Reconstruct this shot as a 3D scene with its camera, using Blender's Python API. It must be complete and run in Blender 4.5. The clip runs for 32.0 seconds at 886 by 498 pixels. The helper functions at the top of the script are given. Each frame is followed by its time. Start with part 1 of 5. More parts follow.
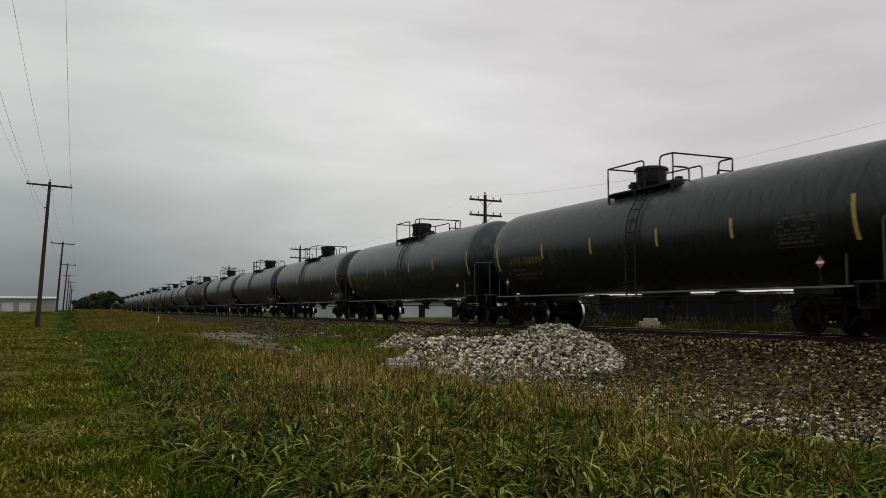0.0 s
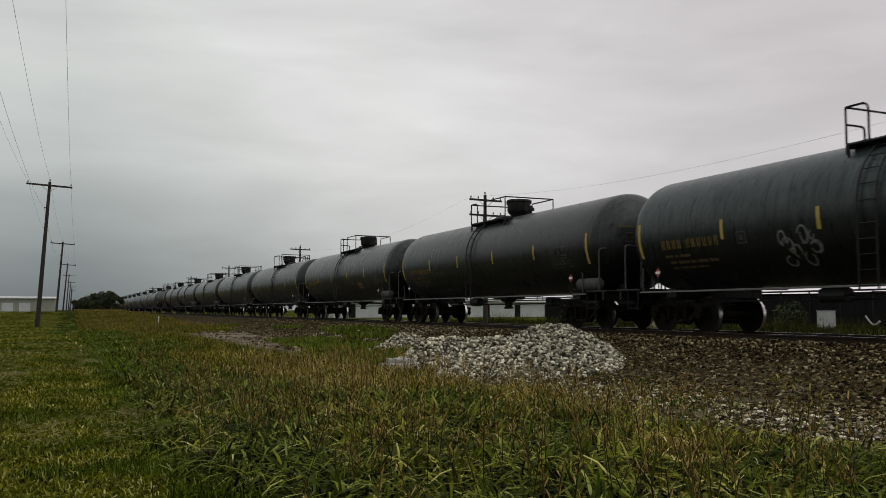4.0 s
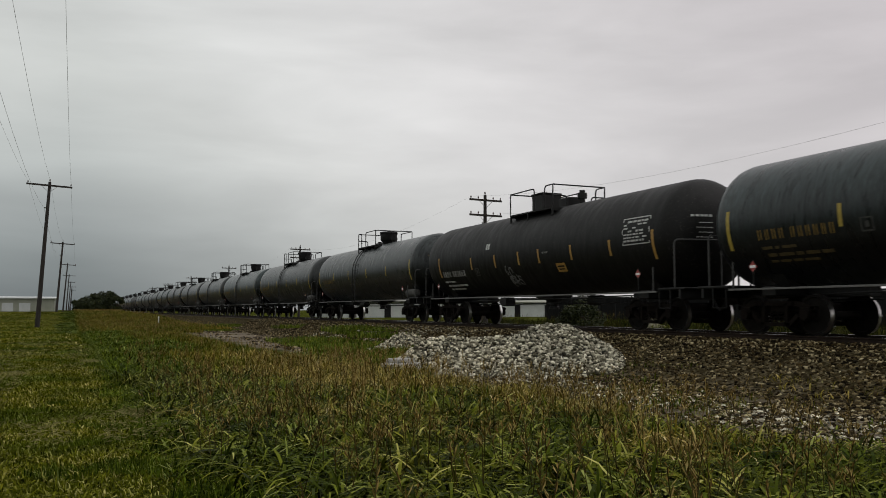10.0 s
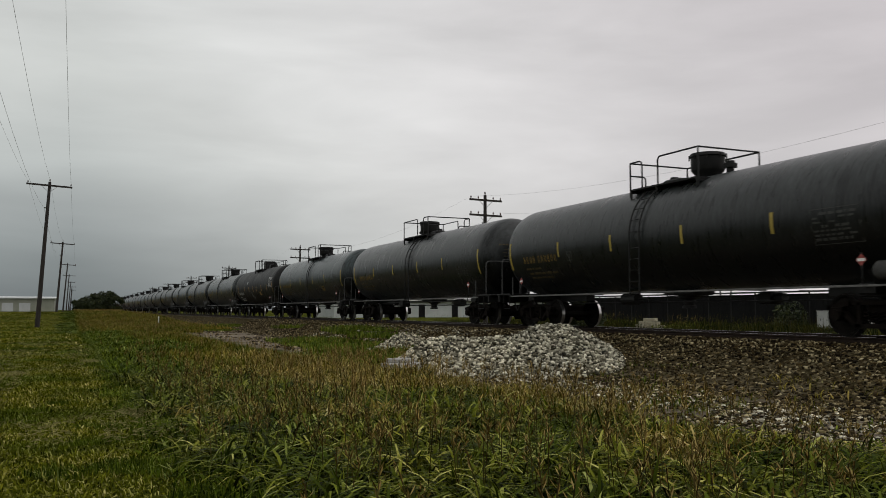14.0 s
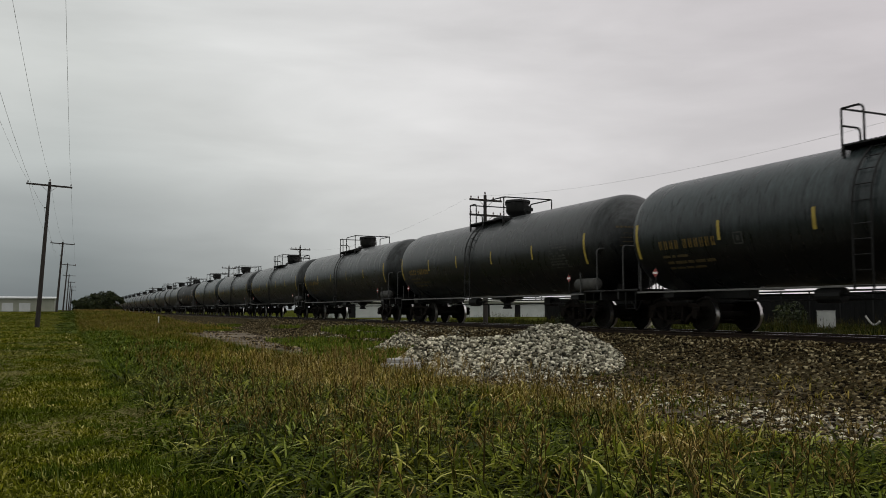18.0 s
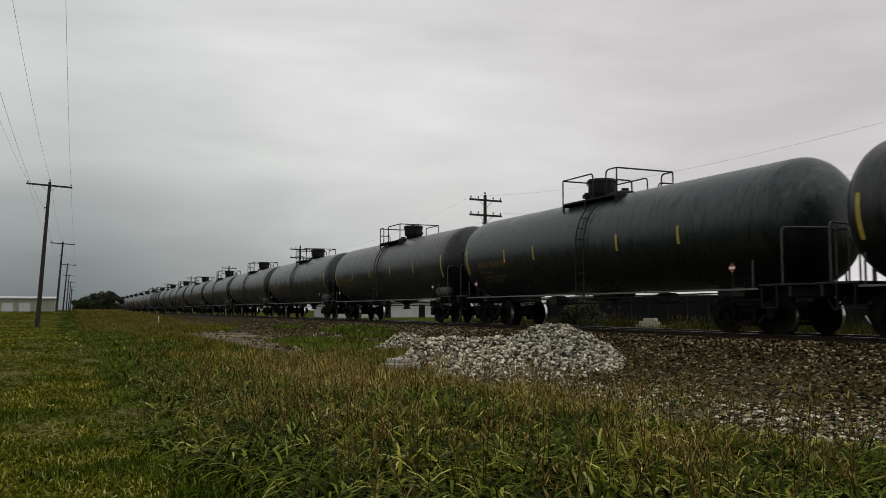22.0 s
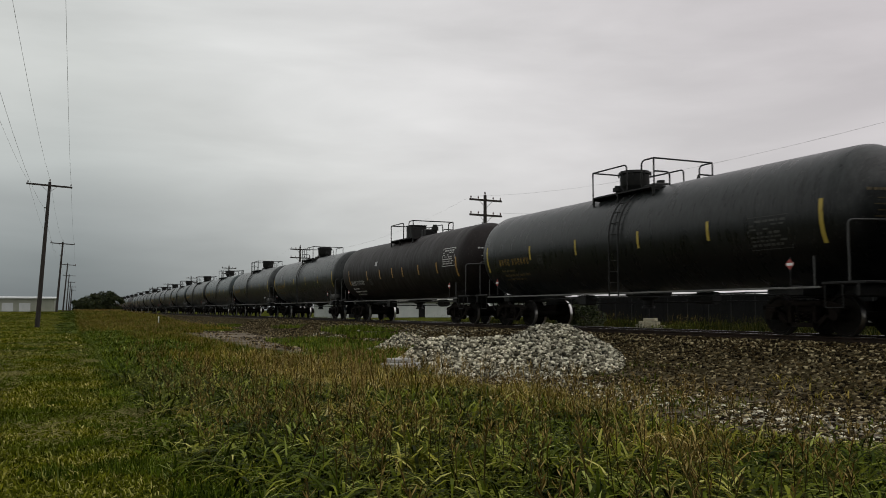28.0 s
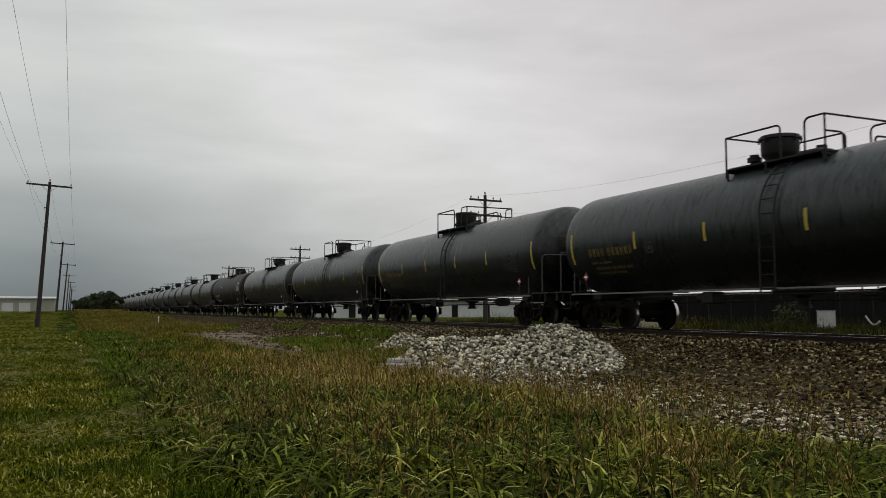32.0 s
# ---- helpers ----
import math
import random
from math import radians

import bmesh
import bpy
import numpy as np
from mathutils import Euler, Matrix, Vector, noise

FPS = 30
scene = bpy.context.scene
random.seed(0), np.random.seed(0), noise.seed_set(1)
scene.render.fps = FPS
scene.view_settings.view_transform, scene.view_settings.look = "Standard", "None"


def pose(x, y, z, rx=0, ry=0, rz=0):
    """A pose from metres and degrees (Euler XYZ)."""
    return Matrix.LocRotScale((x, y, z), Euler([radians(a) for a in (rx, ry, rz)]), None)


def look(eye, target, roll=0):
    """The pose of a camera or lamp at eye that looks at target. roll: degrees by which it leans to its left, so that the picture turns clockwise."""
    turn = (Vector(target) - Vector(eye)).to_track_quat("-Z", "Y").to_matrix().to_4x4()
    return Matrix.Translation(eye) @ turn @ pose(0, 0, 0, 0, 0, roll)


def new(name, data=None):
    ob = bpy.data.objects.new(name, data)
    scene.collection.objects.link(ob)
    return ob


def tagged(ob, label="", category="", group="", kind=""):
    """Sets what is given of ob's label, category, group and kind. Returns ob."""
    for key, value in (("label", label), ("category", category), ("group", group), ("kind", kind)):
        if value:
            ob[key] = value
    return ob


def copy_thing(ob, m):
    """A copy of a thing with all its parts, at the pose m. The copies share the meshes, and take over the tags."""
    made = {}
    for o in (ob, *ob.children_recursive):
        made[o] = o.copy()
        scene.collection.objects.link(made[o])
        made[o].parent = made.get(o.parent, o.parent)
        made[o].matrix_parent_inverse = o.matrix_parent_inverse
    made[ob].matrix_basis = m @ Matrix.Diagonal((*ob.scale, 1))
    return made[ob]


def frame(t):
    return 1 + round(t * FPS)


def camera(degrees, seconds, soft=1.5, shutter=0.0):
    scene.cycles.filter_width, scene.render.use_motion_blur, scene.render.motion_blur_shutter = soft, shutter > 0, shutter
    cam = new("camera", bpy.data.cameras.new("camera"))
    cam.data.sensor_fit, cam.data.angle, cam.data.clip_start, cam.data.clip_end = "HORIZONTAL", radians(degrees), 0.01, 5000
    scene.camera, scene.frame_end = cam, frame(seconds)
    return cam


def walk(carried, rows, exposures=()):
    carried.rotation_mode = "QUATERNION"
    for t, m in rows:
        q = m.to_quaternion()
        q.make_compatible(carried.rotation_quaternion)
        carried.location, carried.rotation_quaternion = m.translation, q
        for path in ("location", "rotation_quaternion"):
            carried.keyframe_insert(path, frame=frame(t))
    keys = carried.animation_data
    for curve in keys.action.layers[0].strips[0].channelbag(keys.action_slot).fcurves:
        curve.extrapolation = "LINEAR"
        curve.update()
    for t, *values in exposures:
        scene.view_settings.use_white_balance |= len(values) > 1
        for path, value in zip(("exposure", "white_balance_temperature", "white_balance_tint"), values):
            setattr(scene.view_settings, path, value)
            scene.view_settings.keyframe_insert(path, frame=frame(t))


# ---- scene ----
# The camera stands still beside the line; x is across the track, y along it, the train runs towards +y.
EYE_Z = 1.5
RAIL_Z = 0.93          # top of rail
TRACK_X = 15.9         # centre of the track
PITCH = 18.1           # length of one car over its couplers

cam = camera(55.8, 32.0, soft=0.8, shutter=0.15)
STAND = pose(0, 0, EYE_Z, 94.17, 0, -23.94)
walk(cam, [(0, STAND), (32, STAND)])

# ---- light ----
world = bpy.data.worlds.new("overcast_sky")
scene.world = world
world.use_nodes = True
wn, wl = world.node_tree.nodes, world.node_tree.links
wn.clear()
w_out = wn.new("ShaderNodeOutputWorld")
w_bg = wn.new("ShaderNodeBackground")
w_sky = wn.new("ShaderNodeTexSky")
w_sky.sky_type = "NISHITA"
w_sky.sun_disc = False
w_sky.sun_elevation = radians(52)
w_sky.sun_rotation = radians(200)
w_tc = wn.new("ShaderNodeTexCoord")
w_sep = wn.new("ShaderNodeSeparateXYZ")
w_flat = wn.new("ShaderNodeMapping")
w_flat.inputs["Scale"].default_value = (1.0, 1.0, 4.5)
w_n1 = wn.new("ShaderNodeTexNoise")
w_n1.inputs["Scale"].default_value = 2.3
w_n1.inputs["Detail"].default_value = 6.0
w_n1.inputs["Roughness"].default_value = 0.5
w_n1.inputs["Distortion"].default_value = 0.3
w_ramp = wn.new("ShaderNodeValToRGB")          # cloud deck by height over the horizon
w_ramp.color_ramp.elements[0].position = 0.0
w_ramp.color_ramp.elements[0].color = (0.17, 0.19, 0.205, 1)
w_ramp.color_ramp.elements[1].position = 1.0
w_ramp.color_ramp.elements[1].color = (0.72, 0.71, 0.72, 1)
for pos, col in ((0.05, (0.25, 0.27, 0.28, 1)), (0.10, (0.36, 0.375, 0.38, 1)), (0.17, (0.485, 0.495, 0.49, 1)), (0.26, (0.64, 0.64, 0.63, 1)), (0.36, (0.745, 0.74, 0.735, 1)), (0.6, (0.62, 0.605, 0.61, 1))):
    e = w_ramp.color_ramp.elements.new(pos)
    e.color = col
w_mul = wn.new("ShaderNodeMix")
w_mul.data_type, w_mul.blend_type = "RGBA", "MULTIPLY"
w_mul.inputs["Factor"].default_value = 1.0
w_cr = wn.new("ShaderNodeMapRange")
w_cr.inputs["From Min"].default_value, w_cr.inputs["From Max"].default_value = 0.3, 0.7
w_cr.inputs["To Min"].default_value, w_cr.inputs["To Max"].default_value = 0.82, 1.15
w_mix = wn.new("ShaderNodeMix")
w_mix.data_type = "RGBA"
w_mix.inputs["Factor"].default_value = 0.97
w_scale = wn.new("ShaderNodeVectorMath")
w_scale.operation = "SCALE"
w_scale.inputs["Scale"].default_value = 0.10
wl.new(w_tc.outputs["Generated"], w_sep.inputs[0])
wl.new(w_tc.outputs["Generated"], w_flat.inputs["Vector"])
wl.new(w_flat.outputs["Vector"], w_n1.inputs["Vector"])
wl.new(w_n1.outputs["Fac"], w_cr.inputs["Value"])
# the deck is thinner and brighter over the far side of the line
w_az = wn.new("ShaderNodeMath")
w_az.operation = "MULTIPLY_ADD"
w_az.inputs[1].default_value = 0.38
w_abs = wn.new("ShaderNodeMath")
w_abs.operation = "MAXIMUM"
# unseen sky behind the camera is set dimmer to darken the tank flanks
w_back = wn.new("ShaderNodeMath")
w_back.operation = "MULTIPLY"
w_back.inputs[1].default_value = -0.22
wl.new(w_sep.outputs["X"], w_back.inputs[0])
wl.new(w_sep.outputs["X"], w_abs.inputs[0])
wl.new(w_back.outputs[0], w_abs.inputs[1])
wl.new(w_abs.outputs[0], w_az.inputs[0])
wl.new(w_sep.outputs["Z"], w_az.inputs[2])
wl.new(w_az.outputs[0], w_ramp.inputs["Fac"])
wl.new(w_ramp.outputs["Color"], w_mul.inputs["A"])
wl.new(w_cr.outputs["Result"], w_mul.inputs["B"])
wl.new(w_sky.outputs["Color"], w_scale.inputs[0])
wl.new(w_scale.outputs[0], w_mix.inputs["A"])
# a slight drift of hue across the deck
w_hue = wn.new("ShaderNodeValToRGB")
w_hue.color_ramp.elements[0].position, w_hue.color_ramp.elements[0].color = 0.0, (0.972, 1.0, 0.982, 1)
w_hue.color_ramp.elements[1].position, w_hue.color_ramp.elements[1].color = 0.85, (1.03, 0.985, 1.0, 1)
w_drift = wn.new("ShaderNodeMix")
w_drift.data_type, w_drift.blend_type = "RGBA", "MULTIPLY"
w_drift.inputs["Factor"].default_value = 1.0
wl.new(w_sep.outputs["X"], w_hue.inputs["Fac"])
wl.new(w_mul.outputs["Result"], w_drift.inputs["A"])
wl.new(w_hue.outputs["Color"], w_drift.inputs["B"])
wl.new(w_drift.outputs["Result"], w_mix.inputs["B"])
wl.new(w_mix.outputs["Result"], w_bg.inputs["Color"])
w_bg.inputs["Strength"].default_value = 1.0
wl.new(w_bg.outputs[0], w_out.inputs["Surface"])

sun_data = bpy.data.lights.new("sun", "SUN")
sun_data.energy = 0.5
sun_data.angle = radians(70)
sun_data.color = (1.0, 0.97, 0.92)
sun = new("sun", sun_data)
sun.matrix_world = look((30, -40, 80), (0, 0, 0))
scene.view_settings.exposure = 0.0


# ---- materials ----
def base_mat(name, rough=0.6, metal=0.0, spec=0.5):
    m = bpy.data.materials.new(name)
    m.use_nodes = True
    b = m.node_tree.nodes["Principled BSDF"]
    b.inputs["Roughness"].default_value = rough
    b.inputs["Metallic"].default_value = metal
    b.inputs["Specular IOR Level"].default_value = spec
    return m, m.node_tree.nodes, m.node_tree.links, b


def ramp_of(nodes, stops):
    r = nodes.new("ShaderNodeValToRGB")
    el = r.color_ramp.elements
    el[0].position, el[0].color = stops[0][0], (*stops[0][1], 1)
    el[1].position, el[1].color = stops[-1][0], (*stops[-1][1], 1)
    for p, c in stops[1:-1]:
        e = el.new(p)
        e.color = (*c, 1)
    return r


def noise_of(nodes, links, scale, detail=4.0, stretch=None, coord="Object", rough=0.55):
    tc = nodes.new("ShaderNodeTexCoord")
    n = nodes.new("ShaderNodeTexNoise")
    n.inputs["Scale"].default_value = scale
    n.inputs["Detail"].default_value = detail
    n.inputs["Roughness"].default_value = rough
    if stretch:
        mp = nodes.new("ShaderNodeMapping")
        mp.inputs["Scale"].default_value = stretch
        links.new(tc.outputs[coord], mp.inputs["Vector"])
        links.new(mp.outputs["Vector"], n.inputs["Vector"])
    else:
        links.new(tc.outputs[coord], n.inputs["Vector"])
    return n


def bump_of(nodes, links, src, b, strength=0.3, dist=0.02):
    bp = nodes.new("ShaderNodeBump")
    bp.inputs["Strength"].default_value = strength
    bp.inputs["Distance"].default_value = dist
    links.new(src, bp.inputs["Height"])
    links.new(bp.outputs["Normal"], b.inputs["Normal"])


def simple(name, c0, c1, scale=6.0, rough=0.6, metal=0.0, bump=0.15, stretch=None, spec=0.5, coord="Object"):
    """A surface that wanders between two colours at two scales."""
    m, nd, lk, b = base_mat(name, rough, metal, spec)
    a = noise_of(nd, lk, scale, 6.0, stretch, coord)
    g = noise_of(nd, lk, scale * 9, 3.0, stretch, coord)
    mx = nd.new("ShaderNodeMath")
    mx.operation = "MULTIPLY_ADD"
    mx.inputs[1].default_value = 0.35
    lk.new(g.outputs["Fac"], mx.inputs[0])
    sc = nd.new("ShaderNodeMath")
    sc.operation = "MULTIPLY"
    sc.inputs[1].default_value = 0.65
    lk.new(a.outputs["Fac"], sc.inputs[0])
    lk.new(sc.outputs[0], mx.inputs[2])
    r = ramp_of(nd, [(0.3, c0), (0.7, c1)])
    lk.new(mx.outputs[0], r.inputs["Fac"])
    lk.new(r.outputs["Color"], b.inputs["Base Color"])
    if bump:
        bump_of(nd, lk, g.outputs["Fac"], b, bump, 0.01)
    return m


def island(name, stops, rough=0.7, spec=0.3, patch=0.35, low=(0.8, 0.8, 0.8), high=(1.12, 1.1, 1.05)):
    """Each loose piece of the mesh takes its own shade, and patches of the ground differ."""
    m, nd, lk, b = base_mat(name, rough, 0.0, spec)
    g = nd.new("ShaderNodeNewGeometry")
    r = ramp_of(nd, stops)
    lk.new(g.outputs["Random Per Island"], r.inputs["Fac"])
    n = nd.new("ShaderNodeTexNoise")
    n.inputs["Scale"].default_value = patch
    n.inputs["Detail"].default_value = 4.0
    lk.new(g.outputs["Position"], n.inputs["Vector"])
    mx = nd.new("ShaderNodeMix")
    mx.data_type, mx.blend_type = "RGBA", "MULTIPLY"
    mx.inputs["Factor"].default_value = 1.0
    r2 = ramp_of(nd, [(0.36, low), (0.64, high)])
    lk.new(n.outputs["Fac"], r2.inputs["Fac"])
    lk.new(r.outputs["Color"], mx.inputs["A"])
    lk.new(r2.outputs["Color"], mx.inputs["B"])
    lk.new(mx.outputs["Result"], b.inputs["Base Color"])
    return m


def tank_paint(name, low, high, dust_skylight, spec=0.5, gloss=(0.30, 0.50), film=0.0):
    """Weathered black tank paint: dust and painted sky light on the crown, rain streaks down the flanks, faint plate
    seams.
    """
    m, nd, lk, b = base_mat(name, 0.42, 0.0, spec)
    b.inputs["Sheen Weight"].default_value = film          # a thin film of dust, set to brighten the paint at grazing angles
    b.inputs["Sheen Roughness"].default_value = 0.4
    b.inputs["Sheen Tint"].default_value = (0.86, 0.97, 0.95, 1)
    tc = nd.new("ShaderNodeTexCoord")
    info = nd.new("ShaderNodeObjectInfo")
    off = nd.new("ShaderNodeVectorMath")
    off.operation = "MULTIPLY_ADD"
    off.inputs[1].default_value = (0, 300, 0)
    comb = nd.new("ShaderNodeCombineXYZ")
    lk.new(info.outputs["Random"], comb.inputs["Y"])
    lk.new(comb.outputs[0], off.inputs[0])
    lk.new(tc.outputs["Object"], off.inputs[2])
    streak_m = nd.new("ShaderNodeMapping")
    streak_m.inputs["Scale"].default_value = (0.5, 2.2, 0.55)
    lk.new(off.outputs[0], streak_m.inputs["Vector"])
    streak = nd.new("ShaderNodeTexNoise")
    streak.inputs["Scale"].default_value = 2.4
    streak.inputs["Detail"].default_value = 8
    streak.inputs["Distortion"].default_value = 0.6
    lk.new(streak_m.outputs[0], streak.inputs["Vector"])
    big = nd.new("ShaderNodeTexNoise")
    big.inputs["Scale"].default_value = 0.45
    big.inputs["Detail"].default_value = 5
    lk.new(off.outputs[0], big.inputs["Vector"])
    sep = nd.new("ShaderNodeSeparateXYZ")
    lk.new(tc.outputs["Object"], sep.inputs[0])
    # the crown's dust colour also paints in sky light on the upper half
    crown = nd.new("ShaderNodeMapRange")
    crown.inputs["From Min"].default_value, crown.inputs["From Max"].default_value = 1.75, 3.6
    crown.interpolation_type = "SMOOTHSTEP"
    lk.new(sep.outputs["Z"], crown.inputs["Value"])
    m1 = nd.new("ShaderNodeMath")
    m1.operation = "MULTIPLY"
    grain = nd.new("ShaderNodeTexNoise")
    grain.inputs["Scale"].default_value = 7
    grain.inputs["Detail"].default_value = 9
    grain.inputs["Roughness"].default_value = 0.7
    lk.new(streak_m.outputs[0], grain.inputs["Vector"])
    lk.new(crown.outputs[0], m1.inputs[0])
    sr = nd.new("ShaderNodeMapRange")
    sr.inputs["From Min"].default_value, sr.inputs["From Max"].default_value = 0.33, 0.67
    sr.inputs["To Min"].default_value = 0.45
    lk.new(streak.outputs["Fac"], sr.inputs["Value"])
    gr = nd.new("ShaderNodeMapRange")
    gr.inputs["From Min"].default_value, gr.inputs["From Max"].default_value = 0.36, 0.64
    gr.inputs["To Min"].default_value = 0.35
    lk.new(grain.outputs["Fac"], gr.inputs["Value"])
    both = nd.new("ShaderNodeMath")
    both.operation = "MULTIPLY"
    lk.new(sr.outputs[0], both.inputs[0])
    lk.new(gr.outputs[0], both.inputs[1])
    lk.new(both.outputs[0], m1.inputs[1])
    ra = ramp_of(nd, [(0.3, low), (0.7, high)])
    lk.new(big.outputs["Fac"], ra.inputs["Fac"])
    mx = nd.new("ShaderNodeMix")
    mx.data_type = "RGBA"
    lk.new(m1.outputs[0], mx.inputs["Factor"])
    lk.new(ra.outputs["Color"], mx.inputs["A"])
    tone = ramp_of(nd, [(0.0, tuple(0.62 * c for c in dust_skylight)), (0.5, dust_skylight), (1.0, (dust_skylight[0] * 1.0, dust_skylight[1] * 1.22, dust_skylight[2] * 1.25))])
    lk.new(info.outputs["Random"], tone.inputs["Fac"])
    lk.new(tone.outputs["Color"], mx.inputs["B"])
    chips = nd.new("ShaderNodeTexNoise")
    chips.inputs["Scale"].default_value = 26
    chips.inputs["Detail"].default_value = 4
    lk.new(streak_m.outputs[0], chips.inputs["Vector"])
    bare = nd.new("ShaderNodeMapRange")
    bare.inputs["From Min"].default_value, bare.inputs["From Max"].default_value = 0.63, 0.74
    bare.inputs["To Max"].default_value = 0.6
    lk.new(chips.outputs["Fac"], bare.inputs["Value"])
    worn = nd.new("ShaderNodeMix")
    worn.data_type = "RGBA"
    worn.inputs["B"].default_value = (0.105, 0.095, 0.088, 1)
    lk.new(bare.outputs[0], worn.inputs["Factor"])
    lk.new(mx.outputs["Result"], worn.inputs["A"])
    lk.new(worn.outputs["Result"], b.inputs["Base Color"])
    rr = nd.new("ShaderNodeMapRange")
    rr.inputs["To Min"].default_value, rr.inputs["To Max"].default_value = gloss
    rr.inputs["From Min"].default_value, rr.inputs["From Max"].default_value = 0.32, 0.68
    lk.new(streak.outputs["Fac"], rr.inputs["Value"])
    lk.new(rr.outputs[0], b.inputs["Roughness"])
    bump_of(nd, lk, grain.outputs["Fac"], b, 0.22, 0.012)
    return m


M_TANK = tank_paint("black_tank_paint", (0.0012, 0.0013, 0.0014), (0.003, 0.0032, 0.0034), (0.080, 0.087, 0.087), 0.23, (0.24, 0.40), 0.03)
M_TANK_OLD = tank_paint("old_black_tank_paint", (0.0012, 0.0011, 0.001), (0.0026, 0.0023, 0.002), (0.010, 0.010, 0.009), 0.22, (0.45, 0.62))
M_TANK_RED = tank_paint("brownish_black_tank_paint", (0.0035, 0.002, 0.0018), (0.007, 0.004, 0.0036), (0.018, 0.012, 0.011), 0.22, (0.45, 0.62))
M_STEEL = simple("black_painted_steel", (0.003, 0.003, 0.003), (0.009, 0.0085, 0.008), 5, 0.6, spec=0.3)
M_GREY = simple("worn_grey_pipe", (0.07, 0.07, 0.067), (0.15, 0.147, 0.14), 7, 0.5)
M_PIPE = simple("dark_grey_pipe", (0.018, 0.018, 0.0175), (0.05, 0.049, 0.047), 7, 0.55)
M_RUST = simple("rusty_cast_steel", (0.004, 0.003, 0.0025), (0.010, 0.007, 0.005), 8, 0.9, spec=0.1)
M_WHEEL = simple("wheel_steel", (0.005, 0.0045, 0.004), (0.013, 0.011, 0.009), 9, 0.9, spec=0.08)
M_TREAD = simple("polished_tread_steel", (0.45, 0.44, 0.43), (0.62, 0.61, 0.59), 12, 0.3, 1.0)
M_YELLOW = simple("yellow_reflective_tape", (0.26, 0.185, 0.025), (0.46, 0.34, 0.05), 9, 0.5)
M_AMBER = simple("amber_reflective_tape", (0.25, 0.13, 0.025), (0.42, 0.24, 0.045), 9, 0.5)
M_MARK = simple("yellow_stencil_paint", (0.10, 0.06, 0.010), (0.32, 0.195, 0.028), 9, 0.6)
M_MARK_Y = simple("faded_yellow_stencil_paint", (0.03, 0.022, 0.008), (0.10, 0.07, 0.02), 14, 0.6)
M_MARK_W = simple("white_stencil_paint", (0.26, 0.26, 0.25), (0.6, 0.6, 0.58), 14, 0.6)
M_MARK_D = simple("faded_grey_stencil_paint", (0.014, 0.014, 0.013), (0.064, 0.064, 0.058), 7, 0.6)
M_SPRAY = simple("faded_pale_spray_paint", (0.03, 0.03, 0.03), (0.20, 0.20, 0.19), 11, 0.7)
M_PLAC_R = simple("red_placard", (0.24, 0.03, 0.025), (0.38, 0.07, 0.06), 20, 0.5)
M_PLAC_W = simple("white_placard", (0.7, 0.7, 0.68), (0.85, 0.85, 0.83), 20, 0.5)
M_RAIL = simple("rail_steel", (0.012, 0.008, 0.006), (0.034, 0.022, 0.015), 6, 0.8, spec=0.15)
M_RAILTOP = simple("worn_rail_head", (0.42, 0.41, 0.40), (0.62, 0.61, 0.59), 6, 0.2, 1.0)
M_TIE = simple("weathered_tie_wood", (0.05, 0.04, 0.03), (0.13, 0.10, 0.08), 4, 0.85, stretch=(0.3, 3, 3))
M_POLE = simple("weathered_pole_wood", (0.012, 0.009, 0.008), (0.034, 0.027, 0.021), 3, 0.85, stretch=(4, 4, 0.3))
M_WIRE = simple("aluminium_wire", (0.2, 0.2, 0.2), (0.32, 0.32, 0.32), 6, 0.5)
M_GLASSY = simple("brown_porcelain", (0.05, 0.03, 0.025), (0.10, 0.06, 0.05), 9, 0.25)
M_STONE_W = island("pale_ballast_stone", [(0.0, (0.035, 0.031, 0.021)), (0.3, (0.19, 0.176, 0.13)), (0.65, (0.50, 0.47, 0.37)), (1.0, (0.88, 0.84, 0.69))], 0.9, 0.1)
M_STONE = island("grey_brown_ballast_stone", [(0.0, (0.005, 0.004, 0.002)), (0.35, (0.024, 0.018, 0.008)), (0.68, (0.078, 0.058, 0.028)), (0.88, (0.21, 0.175, 0.10)), (1.0, (0.48, 0.43, 0.29))], 0.9, 0.1, 0.7, (0.8, 0.72, 0.6), (1.2, 1.15, 1.05))
# palest and darkest stops paint sky highlights and gap shade onto random blades
M_GRASS = island("tall_grass_blade", [(0.0, (0.009, 0.013, 0.001)), (0.35, (0.038, 0.053, 0.002)), (0.65, (0.090, 0.114, 0.008)), (0.88, (0.19, 0.212, 0.024)), (1.0, (0.42, 0.43, 0.15))], 0.7, 0.05, 0.8, (0.66, 0.75, 0.6), (1.3, 1.15, 1.0))
M_DRY = island("dry_grass_blade", [(0.0, (0.036, 0.036, 0.004)), (0.3, (0.135, 0.115, 0.014)), (0.6, (0.25, 0.195, 0.036)), (0.85, (0.42, 0.32, 0.095)), (1.0, (0.62, 0.54, 0.28))], 0.8, 0.05, 0.7, (0.7, 0.75, 0.7), (1.15, 1.1, 1.1))
M_RUSTY = island("rust_tinged_grass_blade", [(0.0, (0.028, 0.038, 0.003)), (0.4, (0.088, 0.096, 0.007)), (0.7, (0.155, 0.14, 0.016)), (1.0, (0.31, 0.24, 0.065))], 0.85, 0.04, 0.22, (0.62, 0.78, 0.7), (1.2, 1.05, 1.0))
M_STALK = island("dark_grass_stalk", [(0.0, (0.022, 0.016, 0.006)), (1.0, (0.09, 0.07, 0.022))], 0.9, 0.03)
